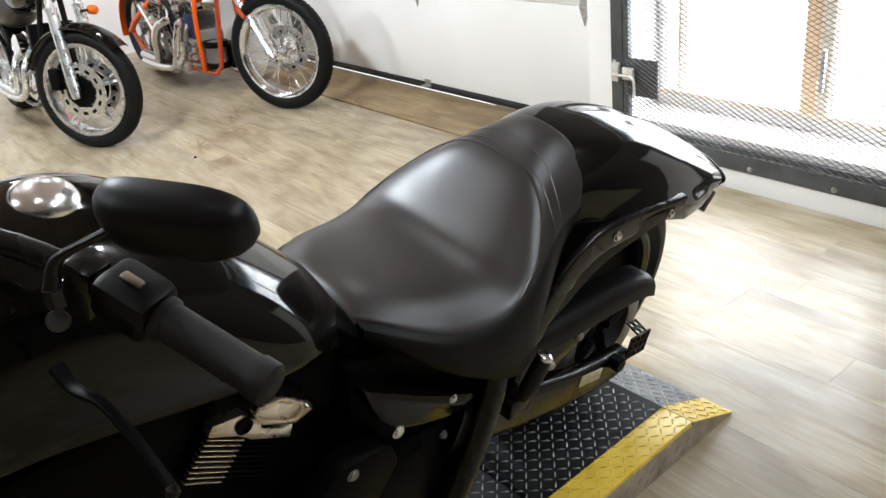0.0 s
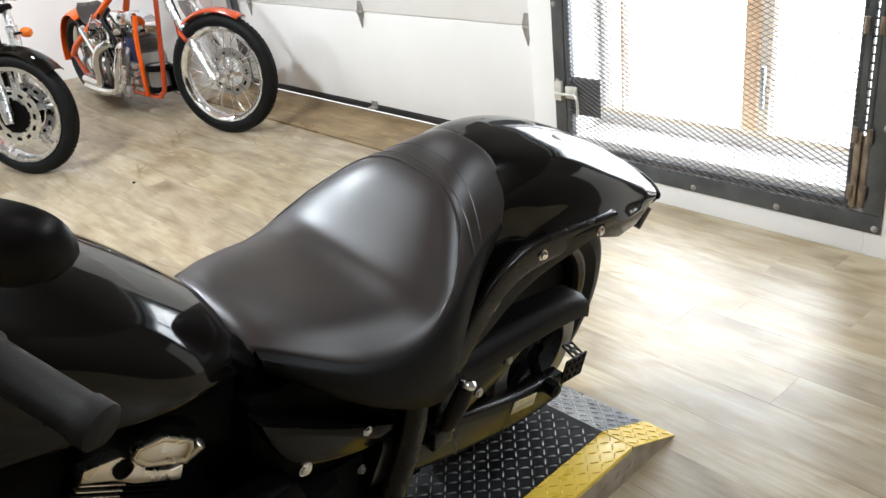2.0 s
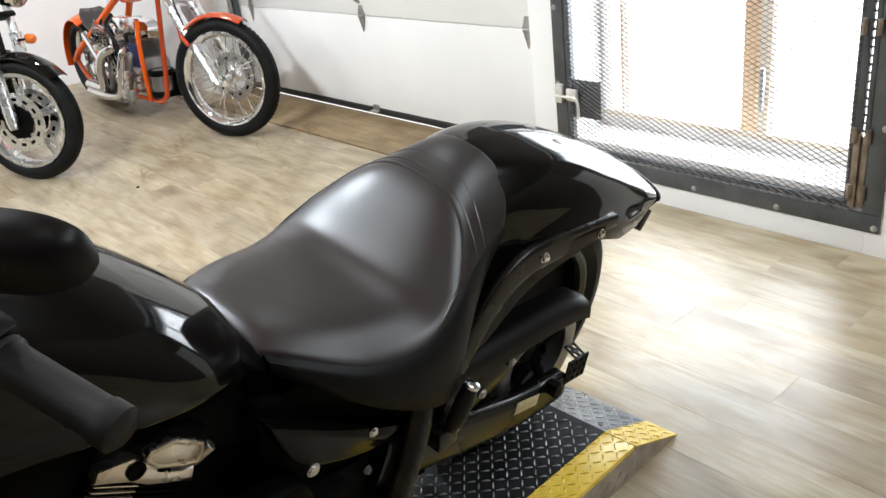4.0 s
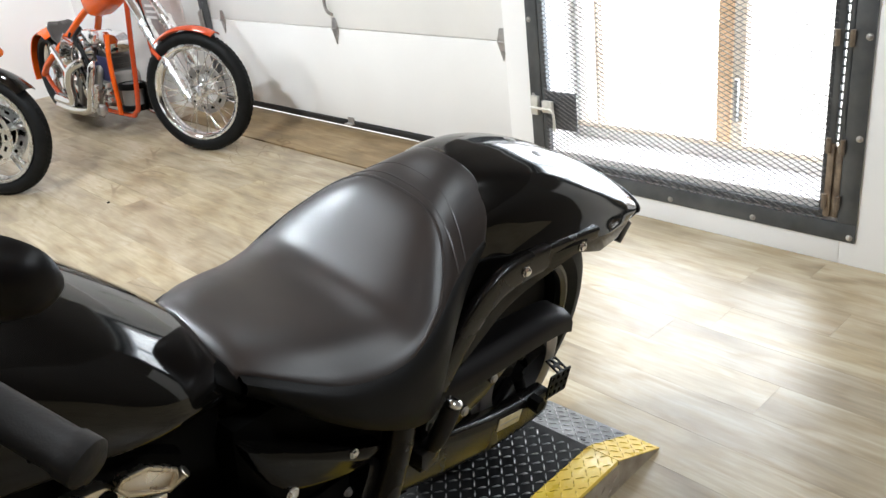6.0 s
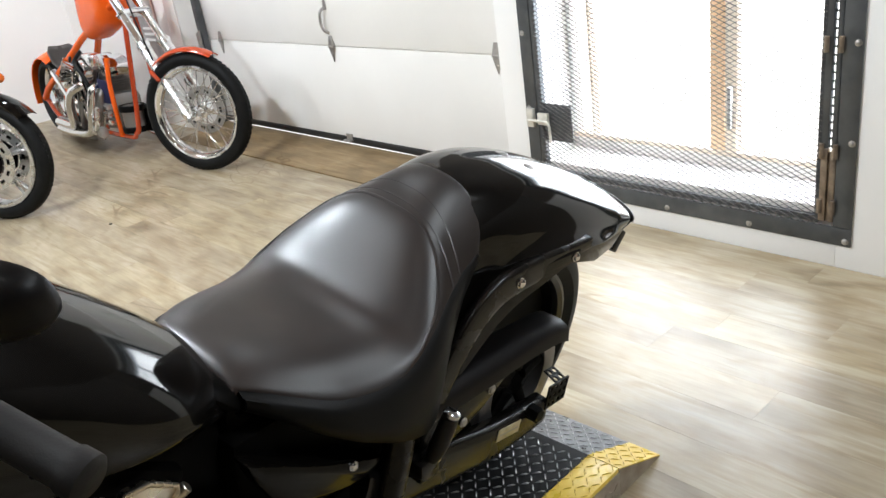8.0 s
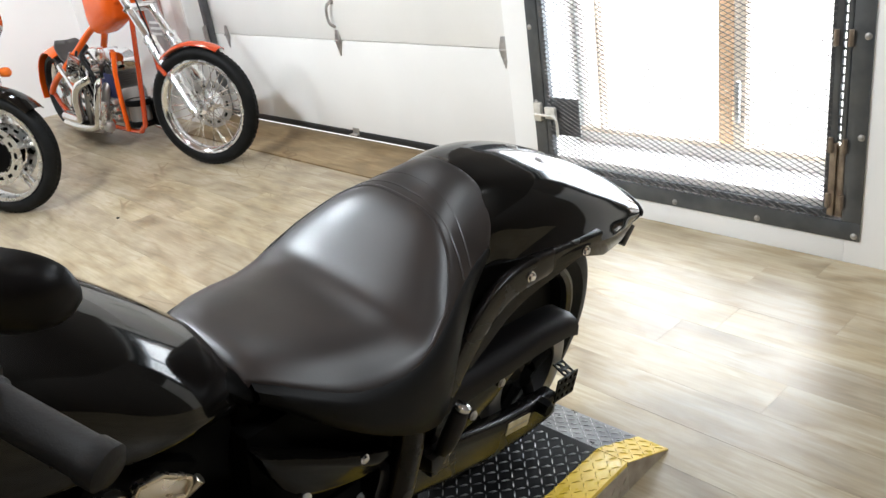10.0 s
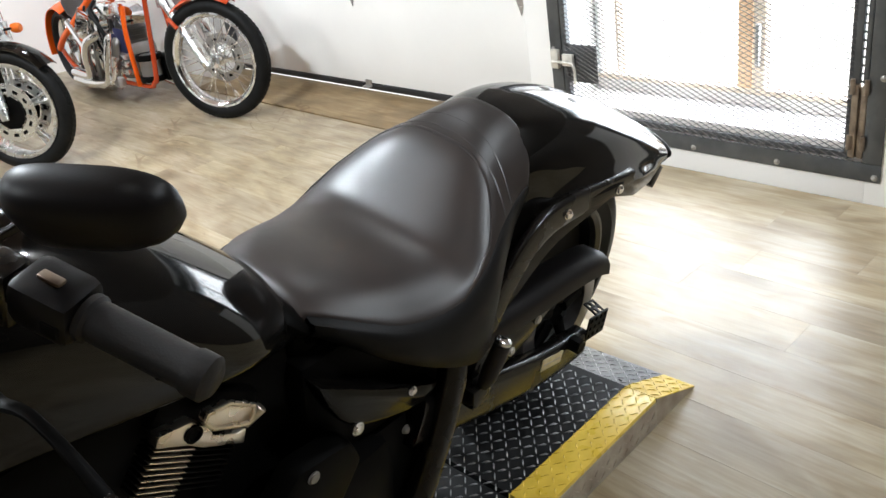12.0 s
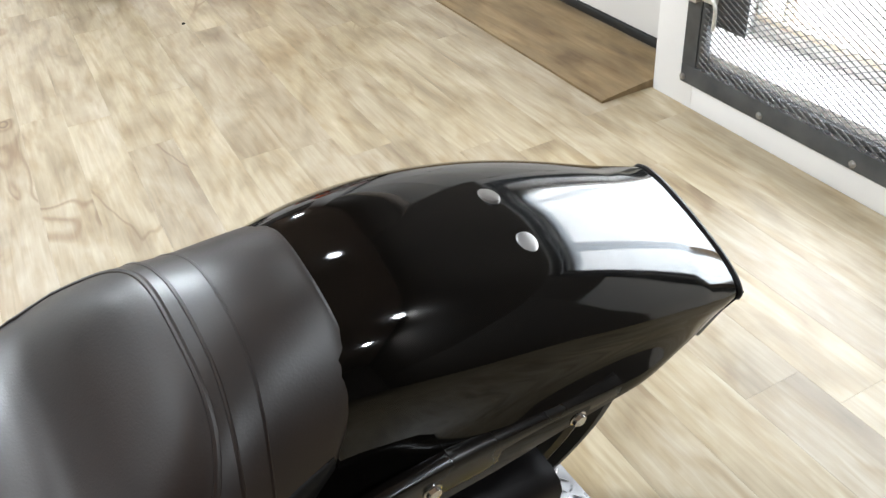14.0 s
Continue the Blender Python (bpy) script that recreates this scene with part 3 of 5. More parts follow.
def lugs(x0, x1, y0, y1, place, pitch=0.0228, size=0.0118):
    """Raised lens-shaped lugs of a tread plate, turned by quarter turns."""
    bm = bmesh.new()
    i = 0
    x = x0 + pitch * 0.6
    while x < x1 - size * 0.5:
        y, j = y0 + pitch * 0.55, 0
        while y < y1 - size * 0.5:
            a = radians(45 if (i + j) % 2 else -45)
            ca, sa = math.cos(a), math.sin(a)
            ring = []
            for k in range(8):
                t = 2 * math.pi * k / 8
                p, q = size * math.cos(t), 0.0017 * math.sin(t)
                ring.append((x + p * ca - q * sa, y + p * sa + q * ca))
            base = [bm.verts.new(place(px, py, -0.0004)) for px, py in ring]
            cap = [bm.verts.new(place(x + (px - x) * 0.62, y + (py - y) * 0.35, 0.0024)) for px, py in ring]
            for k in range(8):
                bm.faces.new((base[k], base[(k + 1) % 8], cap[(k + 1) % 8], cap[k]))
            bm.faces.new(cap)
            y += pitch
            j += 1
        x += pitch
        i += 1
    return bm


def on_deck(x, y, h):
    return (x, y, PH + h)


def on_ramp(x, y, h):
    return (x, y, 0.004 + (PH - 0.004) * (PXE - x) / (PXE - PX1) + h + 0.002)


def on_side(x, y, h):
    return (x, PY0 - h, y)


tagged(part("tread", lugs(0.25, PX1, PY0 + EDGE, PY1 - EDGE, on_deck), lug_steel, lift, "raised tread lugs, pale steel for their glints"), kind="stuff")
tagged(part("ramp_tread", lugs(PX1, PXE, PY0 + EDGE, PY1 - EDGE, on_ramp), lug_steel, lift), kind="stuff")
tagged(part("edge_tread", lugs(0.2, PX1, PY0, PY0 + EDGE, on_deck), yellow_paint, lift), kind="stuff")
tagged(part("edge_ramp_tread", lugs(PX1, PXE, PY0, PY0 + EDGE, on_ramp), yellow_paint, lift), kind="stuff")
tagged(part("side_tread", lugs(0.2, PX1, 0.004, PH - 0.012, on_side, 0.023), deck_side, lift), kind="stuff")

# ---- black cruiser on the platform: x rearwards, y to its right, z up its own plane ----
YAW, LEAN_A = radians(4.5), radians(12.5)
right = Vector((-math.sin(YAW), math.cos(YAW), 0))
e_x = Vector((math.cos(YAW), math.sin(YAW), 0))
e_y = right * math.cos(LEAN_A) + Vector((0, 0, math.sin(LEAN_A)))
e_z = Vector((0, 0, math.cos(LEAN_A))) - right * math.sin(LEAN_A)
BIKE = Matrix(((e_x.x, e_y.x, e_z.x, 0), (e_x.y, e_y.y, e_z.y, 1.477), (e_x.z, e_y.z, e_z.z, 0.08), (0, 0, 0, 1)))
bike = thing("cruiser_motorcycle", BIKE, "gloss black cruiser motorcycle with black vinyl seat on a lift", "motorcycle")

# seat: half width, middle height, seam height and skirt hem by station
S_B = [(0.775, 0.098), (0.80, 0.117), (0.84, 0.141), (0.889, 0.162), (0.94, 0.172), (0.99, 0.178), (1.05, 0.177), (1.09, 0.171), (1.13, 0.16), (1.17, 0.15), (1.21, 0.14), (1.25, 0.1325), (1.285, 0.128)]
S_C = [(0.775, 0.73), (0.79, 0.735), (0.82, 0.734), (0.87, 0.724), (0.93, 0.71), (0.985, 0.701), (1.015, 0.701), (1.04, 0.708), (1.075, 0.735), (1.115, 0.77), (1.15, 0.798), (1.185, 0.816), (1.22, 0.828), (1.26, 0.833), (1.285, 0.832)]
S_S = [(0.775, 0.72), (0.80, 0.713), (0.84, 0.697), (0.889, 0.677), (0.95, 0.664), (1.0, 0.666), (1.05, 0.684), (1.09, 0.706), (1.13, 0.724), (1.17, 0.733), (1.21, 0.741), (1.25, 0.748), (1.285, 0.752)]
S_H = [(0.775, 0.68), (0.80, 0.664), (0.86, 0.616), (0.92, 0.572), (0.98, 0.535), (1.05, 0.504), (1.085, 0.512), (1.115, 0.552), (1.15, 0.61), (1.19, 0.66), (1.225, 0.695), (1.25, 0.722), (1.268, 0.746), (1.285, 0.75)]
S_END = 1.285


def rolled(p):
    """The rear bodywork leans a little more than the frame."""
    u, v, w = p
    k = min(1, max(0, (u - 0.95) / 0.4))
    a = radians(5) * k * k * (3 - 2 * k)
    return (u, v * math.cos(a) - (w - 0.7) * math.sin(a), 0.7 + v * math.sin(a) + (w - 0.7) * math.cos(a))


def roll_all(bm):
    for v in bm.verts:
        v.co = rolled(v.co)
    return bm


PAN = [(0.775, 0.15), (0.88, 1.0), (1.06, 1.0), (1.2, 0.0)]


def seat_half(u, s):
    """Half width, a little fuller along the pan."""
    b = lerp(S_B, u)
    return b * (1 + (0.1 if s > 0 else 0.09) * lerp(PAN, u))


def seat_edge(u, s):
    """Height of the pan's edge, a little lower on the side of the stand."""
    return lerp(S_S, u) + (-0.004 * lerp(PAN, u) if s < 0 else 0)


def seat_top(u, s):
    c, e = lerp(S_C, u), seat_edge(u, s)
    return c + (e - c) * abs(s) ** lerp([(0.78, 3.0), (0.9, 4.0), (1.05, 4.0), (1.13, 4.0), (1.2, 2.8), (1.3, 2.5)], u)


bm = bmesh.new()
rings = []
for i in range(60):
    row = []
    for k in range(31):
        s = -1 + 2 * (k - 1) / 28
        edge = abs(s) > 1.01
        s = math.copysign(min(1, abs(s)) ** 0.85, s)
        end = S_END + 0.004 - 0.042 * abs(s) ** 6
        u = 0.775 + (end - 0.775) * min(i, 56) / 56
        b, w = seat_half(u, s) * s, seat_top(u, s)
        if edge:
            b, w = b + math.copysign(0.003, s), w - 0.006
        lip = max(0, i - 56)
        row.append((u + (0, 0.004, 0.005, 0.003)[lip], b, w - (0, 0.003, 0.009, 0.02)[lip]))
    if i == 0:
        roll = [[(u - du, v * f, w - dw) for u, v, w in row] for du, f, dw in ((-0.02, 0.96, 0.062), (0.004, 0.98, 0.05), (0.012, 1.0, 0.03), (0.01, 1.0, 0.014), (0.004, 1.0, 0.006))]
        rings.append([(u - 0.005, v, w - 0.005) for u, v, w in row])
    rings.append(row)
add_rings(bm, rings, closed=False, caps=False)
seat = part("seat", roll_all(bm), vinyl, bike, "dark brown-black vinyl bucket seat", 80)
part("front_roll", add_rings(bmesh.new(), roll, closed=False, caps=False), engine_black, seat, "matte black front roll", 80)
bm = bmesh.new()
for sgn in (-1, 1):
    rr = []
    for i in range(57):
        u = 0.775 + (S_END - 0.038 - 0.775) * i / 56
        b, e, h = seat_half(u, sgn), seat_edge(u, sgn), lerp(S_H, u)
        f = lerp([(0.78, 1), (1.08, 1), (1.2, 0.5), (1.27, 0.12)], u)
        rr.append([(u, sgn * (b + 0.002 * f), e - 0.004), (u, sgn * (b + 0.011 * f), e - 0.012 * f), (u, sgn * (b + 0.019 * f), e * 0.7 + h * 0.3), (u, sgn * (b + 0.02 * f), e * 0.35 + h * 0.65), (u, sgn * (b + 0.014 * f), h + 0.004), (u, sgn * (b + 0.006 * f), h), (u, sgn * (b - 0.03), h + 0.004)])
    add_rings(bm, rr, closed=False)
part("skirt", roll_all(bm), vinyl_side, seat, "matte black seat skirt", 80)


def bucket_line(back, lift):
    """The line round the bucket: along the sides, then over the raised back."""
    pts = []
    for k in range(61):
        a = -1 + 2 * k / 60
        q = abs(a)
        if q > 0.5:
            u = 0.985 + (1 - q) / 0.5 * 0.06
            pts.append((u, math.copysign(seat_half(u, a), a), seat_edge(u, a) - 0.0015 - 0.012 * (q - 0.5)))
        else:
            th = q / 0.5
            u = 1.045 + back * (1 - th ** 3.2) ** 0.6
            v = math.copysign(seat_half(u, a) * (1 - (1 - th) ** 1.35), a)
            pts.append((u, v, seat_top(u, v / seat_half(u, a)) + lift))
    return pts


# piped seam round the bucket and two stitched lines over the raised back
part("seam", roll_all(tube(bucket_line(0.128, -0.0016), 0.0036, 8)), vinyl, seat, "raised piped seam")
for at, r in ((1.188, 0.0024), (1.216, 0.002)):
    line = []
    for k in range(31):
        s = -1 + 2 * k / 30
        u = at - 0.03 * abs(s) ** 2.5
        line.append((u, s * seat_half(u, s), seat_top(u, s) - 0.0012))
    part("seam", roll_all(tube(line, r, 6)), vinyl, seat, "stitched line")
part("welt", tube([(0.769, seat_half(0.775, k) * k / 8 * 0.99, seat_top(0.775, k / 8) - 0.006) for k in range(-8, 9)], 0.003, 8), vinyl, seat, "rounded front welt")
# added black shape in place of the dark gap before the seat
bm = lathe([(0, -1), (0.4, -0.92), (0.72, -0.69), (0.94, -0.34), (1, 0), (0.94, 0.34), (0.72, 0.69), (0.4, 0.92), (0, 1)], seg=24)
part("nose_filler", moved(bm, pose(0.757, -0.06, 0.705, 0, 48, 0) @ Matrix.Diagonal((0.05, 0.055, 0.022, 1))), engine_black, seat, "black filler in the dark gap before the seat")
part("nose_bridge", box((0.755, -0.09, 0.6), (0.81, 0.09, 0.68), 0.02), engine_black, seat)

# rear fender: half width, top, lower edge
F_B = [(1.12, 0.125), (1.22, 0.134), (1.32, 0.145), (1.42, 0.152), (1.6, 0.152), (1.75, 0.143), (1.83, 0.134), (1.885, 0.124)]


def fender_top(u):
    """Height of the crown, one smooth sweep down to the tail."""
    x = u - 1.5
    return 0.7803 + x * (-0.3889 + x * (-0.5801 + x * (0.8832 - 1.2224 * x)))


F_L = [(1.12, 0.57), (1.22, 0.62), (1.32, 0.66), (1.45, 0.662), (1.54, 0.645), (1.63, 0.614), (1.76, 0.562), (1.82, 0.545), (1.885, 0.535)]
bm = bmesh.new()
rings = []
for i in range(61):
    u = 1.1 + 0.785 * i / 60
    b, t, e = lerp(F_B, u), fender_top(u) - 0.5 * max(0, 1.2 - u), lerp(F_L, u)
    outer, inner = [], []
    f = lerp([(1.1, 1.18), (1.6, 1.18), (1.72, 1.08), (1.8, 1.0), (1.9, 1.0)], u)
    half = curve_points([(0, 0, 0), (0.5, 0.07, 0), (0.81, 0.29, 0), (0.945, 0.53, 0), (1 + 0.15 * (f - 1), 0.77, 0), (f, 1, 0)], 4)
    for v, d, _ in [(-p.x, p.y, 0) for p in half[:0:-1]] + [(p.x, p.y, 0) for p in half]:
        v *= b
        x = u + 0.12 * v * max(0, (u - 1.78) / 0.105)
        outer.append((x, v, t - (t - e) * d))
        inner.append((x, v * (1 - 0.005 / b), t - 0.005 - (t - e - 0.005) * d))
    drop = lerp([(1.1, 0.1), (1.2, 0.09), (1.3, 0.055), (1.45, 0.03), (1.6, 0.01), (1.75, 0.0), (1.9, 0.0)], u)
    flare = f * b + 0.1 * drop
    outer = [(u, -flare, e - drop - 0.002)] + outer + [(u, flare, e - drop - 0.002)]
    inner = [(u, 0.006 - flare, e - drop - 0.002)] + inner + [(u, flare - 0.006, e - drop - 0.002)]
    rings.append(outer + inner[::-1])
add_rings(bm, rings)
fender = part("rear_fender", roll_all(bm), black_paint, bike, "gloss black rear fender reflecting the window", 60)
for v in (-0.037, 0.034):
    part("fender_bolt", roll_all(lathe([(0, 0.004), (0.006, 0.0045), (0.0125, 0.003), (0.014, 0), (0.014, -0.004)], pose(1.522, v, fender_top(1.522) - 0.001 - 2.6 * v * v, 0, 19, 0) @ pose(0, 0, 0, math.degrees(-v * 6), 0, 0), 20)), dark_alloy, fender, "domed steel bolt")
# tail underside and number-plate holder
part("tail_panel", prism([(1.58, 0.615), (1.7, 0.582), (1.8, 0.552), (1.83, 0.53), (1.775, 0.495), (1.704, 0.492), (1.595, 0.538)], 0.236, 0.004, pose(0, -0.118, 0)), black_paint, bike, "gloss black tail underside")
part("tail_flap", prism([(1.84, 0.512), (1.87, 0.49), (1.832, 0.448), (1.814, 0.466)], 0.19, 0.003, pose(0, -0.102, 0)), black_plastic, bike, "small black plate under the tail")
part("tail_lip", roll_all(tube([(x - 0.001, v, w - 0.001) for x, v, w in outer[1:-1]], 0.0055, 8)), black_plastic, fender, "thin black tail lip")


def slab(path, hi, half, y, mat, name, label=""):
    """A flat bar along a path in x and z, of given heights, lying at y."""
    bm = bmesh.new()
    P = curve_points([(p[0], p[1], 0) for p in path], 5)
    H = [v[0] for v in curve_points([(h, 0, 0) for h in hi], 5)]
    rr = []
    for i, p in enumerate(P):
        d = (P[min(i + 1, len(P) - 1)] - P[max(i - 1, 0)]).normalized()
        n = Vector((-d.y, d.x, 0))
        h, w = H[i] / 2, half
        prof = []
        for a in range(12):
            t = 2 * math.pi * (a + 0.5) / 12
            c, s = math.cos(t), math.sin(t)
            prof.append((math.copysign(abs(c) ** 0.4, c) * w, math.copysign(abs(s) ** 0.45, s) * h))
        rr.append([(p.x + n.x * q, y + o, p.y + n.y * q) for o, q in prof])
    add_rings(bm, rr)
    return part(name, bm, mat, bike, label, 50)


for sgn in (-1, 1):
    slab([(1.11, 0.51), (1.155, 0.568), (1.205, 0.62), (1.265, 0.65), (1.34, 0.652), (1.43, 0.641), (1.57, 0.626)], [0.05, 0.054, 0.056, 0.058, 0.056, 0.05, 0.026], 0.011, sgn * 0.166, satin_black, "fender_strut", "satin black fender strut")
    for u, w in ((1.326, 0.652), (1.51, 0.622)):
        part("strut_bolt", bolt((u, sgn * 0.176, w), (0, sgn, 0), 0.0085, 0.009), chrome, bike, "chrome hex bolt")

# rear wheel
AX, AW, R = 1.458, 0.31, 0.325
half_prof = [(R - 0.085, 0.083), (R - 0.06, 0.1), (R - 0.04, 0.0985), (R - 0.024, 0.089), (R - 0.011, 0.071), (R - 0.003, 0.042)]
tyre_prof = [(r, -h) for r, h in half_prof] + [(R, 0)] + half_prof[::-1]
lean5 = pose(0, 0, 0.7, 5, 0, 0) @ pose(0, 0, -0.7)
axle = lean5 @ pose(AX, 0, AW, 90, 0, 0)
wheel = part("rear_wheel", lathe(tyre_prof, axle, 64), rubber, bike, "wide black rear tyre")
part("rim", lathe([(R - 0.095, -0.08), (R - 0.115, -0.05), (R - 0.12, 0), (R - 0.115, 0.05), (R - 0.095, 0.08)], axle, 48), engine_black, wheel)
for s in (-1, 1):
    part("rim_lip", lathe([(R - 0.083, s * 0.083), (R - 0.086, s * 0.0905), (R - 0.094, s * 0.092), (R - 0.103, s * 0.085), (R - 0.105, s * 0.07)], axle, 64), rim_grey, wheel, "dull grey rim lip")
for k in range(5):
    a = 2 * math.pi * k / 5 + 0.3
    part("rim_spoke", tube([axle @ Vector((0.04 * math.cos(a), 0.04 * math.sin(a), 0)), axle @ Vector((0.22 * math.cos(a), 0.22 * math.sin(a), 0))], [0.03, 0.022], 10), engine_black, wheel)
# solid black disc added so no floor shows between the spokes
part("wheel_filler", lathe([(0, -0.03), (0.12, -0.035), (R - 0.1, -0.05), (R - 0.1, 0.05), (0.12, 0.035), (0, 0.03)], axle, 40), engine_black, wheel, "black filler disc for the dark wheel centre")
part("hub", lathe([(0, -0.11), (0.05, -0.11), (0.055, -0.06), (0.055, 0.06), (0.05, 0.11), (0, 0.11)], axle, 24), engine_black, wheel)
# inner liner behind the strut
part("inner_fender", lathe([(0.352, -0.128), (0.372, -0.12), (0.38, 0), (0.372, 0.12), (0.352, 0.128), (0.347, 0.124), (0.366, 0.115), (0.373, 0), (0.366, -0.115), (0.347, -0.124)], lean5 @ pose(AX, 0, 0.315, 90, 0, 0), 40, (55, 205), True), engine_black, bike, "matte black inner fender")
pulley = part("belt_pulley", lathe([(0.095, 0), (0.128, 0), (0.134, 0.004), (0.134, 0.03), (0.125, 0.034), (0.095, 0.03), (0.095, 0)], pose(AX - 0.02, -0.092, AW, 90, 0, 0), 48), dark_alloy, bike, "silver cast belt pulley")
for k in range(5):
    a = 2 * math.pi * k / 5 + 0.1
    part("pulley_arm", tube([(AX - 0.02 + 0.03 * math.cos(a), -0.108, AW + 0.03 * math.sin(a)), (AX - 0.02 + 0.1 * math.cos(a), -0.108, AW + 0.1 * math.sin(a))], [0.016, 0.013], 8, flat=0.7), engine_black, pulley)
slab([(0.98, 0.475), (1.2, 0.478), (1.36, 0.47), (1.46, 0.43)], [0.012] * 4, 0.014, -0.107, rubber, "drive_belt", "black rubber drive belt")
# belt guard: a curved hood
bm = bmesh.new()
rr = []
for p in curve_points([(1.06, 0, 0.52), (1.2, 0, 0.5), (1.3, 0, 0.488), (1.4, 0, 0.477), (1.49, 0, 0.46), (1.53, 0, 0.444)], 5):
    rr.append([(p.x, -0.105, p.z), (p.x, -0.15, p.z + 0.002), (p.x, -0.168, p.z - 0.006), (p.x, -0.175, p.z - 0.02), (p.x, -0.176, p.z - 0.044), (p.x, -0.171, p.z - 0.044), (p.x, -0.166, p.z - 0.012), (p.x, -0.105, p.z - 0.005)])
add_rings(bm, rr)
part("belt_guard", bm, black_plastic, bike, "satin black belt guard", 60)
part("belt_cover", prism([(1.07, 0.47), (1.17, 0.468), (1.3, 0.452), (1.325, 0.43), (1.25, 0.392), (1.16, 0.375), (1.08, 0.39)], 0.02, 0.006, pose(0, -0.168, 0)), swing_black, bike, "dark brown-black belt side cover")
for u, w in ((1.272, 0.432), (1.19, 0.405)):
    part("guard_bolt", bolt((u, -0.17, w), (0, -1, 0), 0.008, 0.006), dull_steel, bike)
# swingarm with its label and axle plates
for sgn in (-1, 1):
    slab([(0.94, 0.4), (1.06, 0.35), (1.16, 0.31), (1.3, 0.259), (1.4, 0.236), (1.49, 0.222)], [0.1, 0.1, 0.096, 0.088, 0.08, 0.066], 0.021, sgn * 0.146, swing_black, "swingarm", "semi-gloss black swingarm")
lm = pose(1.348, -0.1675, 0.267, 0, 17, 0)
label = part("label", box((-0.04, -0.0008, -0.0145), (0.04, 0.0008, 0.0145), 0.0004, lm), label_card, bike, "cream information sticker")
part("label_print", box((-0.032, -0.0013, -0.003), (0.032, -0.0009, 0.0015), 0, lm), dull_steel, label, "unreadable grey print")
part("axle_nut", rod((1.428, -0.16, 0.265), (1.428, -0.19, 0.265), 0.018, 6), engine_black, bike)


def perforated(nx, nz, cell, hole, t):
    """A plate of square cells in x and z, each with a round hole."""
    bm = bmesh.new()
    for i in range(nx):
        for j in range(nz):
            cx, cz = (i + 0.5) * cell, (j + 0.5) * cell
            sq = []
            for k in range(8):
                a = math.pi / 4 * k
                c, s = math.cos(a), math.sin(a)
                q = cell / 2 / max(abs(c), abs(s))
                sq.append(((cx + c * q, cz + s * q), (cx + c * hole, cz + s * hole)))
            rows = [[[bm.verts.new((p[o][0], y, p[o][1])) for y in (0, t)] for o in (0, 1)] for p in sq]
            for k in range(8):
                n = rows[(k + 1) % 8]
                r = rows[k]
                bm.faces.new((r[0][0], n[0][0], n[1][0], r[1][0]))
                bm.faces.new((r[0][1], r[1][1], n[1][1], n[0][1]))
                bm.faces.new((r[1][0], n[1][0], n[1][1], r[1][1]))
                bm.faces.new((r[0][0], r[0][1], n[0][1], n[0][0]))
    bmesh.ops.remove_doubles(bm, verts=bm.verts, dist=1e-5)
    return bm


bracket = part("axle_plate", moved(perforated(4, 3, 0.0195, 0.0056, 0.004), pose(1.482, -0.168, 0.232, 0, 11, 0)), engine_black, bike, "black perforated steel bracket")
part("top_flange", moved(perforated(2, 2, 0.0195, 0.0068, 0.004), pose(1.522, -0.166, 0.283, -72, 14, 0)), engine_black, bracket)
# folded passenger peg
peg = part("footpeg", tube([(1.108, -0.206, 0.501), (1.1, -0.203, 0.475), (1.088, -0.196, 0.435), (1.08, -0.19, 0.41)], [0.015, 0.0165, 0.0165, 0.012], 14, 3), grip_rubber, bike, "black rubber footpeg folded up")
part("peg_cap", lathe([(0, 0.006), (0.01, 0.0055), (0.0155, 0.002), (0.016, -0.004)], along((1.11, -0.207, 0.508), (0.25, -0.1, 0.6)), 18), chrome, peg, "chrome end cap")
part("peg_mount", box((1.05, -0.195, 0.365), (1.1, -0.145, 0.412), 0.008), satin_black, bike)
part("peg_spring", rod((1.098, -0.186, 0.38), (1.112, -0.19, 0.415), 0.004), chrome, peg)
# frame tubes
part("frame_tube", tube([(1.03, -0.165, 0.52), (1.01, -0.17, 0.44), (0.975, -0.17, 0.33), (0.93, -0.165, 0.22), (0.86, -0.15, 0.16)], 0.027, 12, 5), satin_black, bike, "satin black frame tube")
part("frame_tube", tube([(1.03, 0.165, 0.52), (1.01, 0.17, 0.44), (0.975, 0.17, 0.33), (0.93, 0.165, 0.22), (0.86, 0.15, 0.16)], 0.027, 12, 5), satin_black, bike)
for sgn in (-1, 1):
    part("frame_tube", tube([(0.86, sgn * 0.15, 0.16), (0.5, sgn * 0.14, 0.14), (0.15, sgn * 0.12, 0.17), (-0.05, sgn * 0.06, 0.45), (-0.1, sgn * 0.04, 0.78)], 0.02, 10, 4), satin_black, bike)
part("backbone", tube([(-0.1, 0, 0.8), (0.3, 0, 0.76), (0.7, 0, 0.66), (1.0, 0, 0.58), (1.2, 0, 0.6)], 0.045, 12, 4), satin_black, bike)
part("under_seat_box", box((0.74, -0.12, 0.36), (1.1, 0.12, 0.64), 0.03), engine_black, bike, "black battery box")
# black volume added so no floor shows through below the tank
part("tank_filler", box((0.06, -0.085, 0.42), (0.76, 0.085, 0.74), 0.03), engine_black, bike, "matte black filler volume under the tank")
part("radiator", box((-0.08, -0.15, 0.24), (-0.02, 0.15, 0.66), 0.012), engine_black, bike, "black radiator")
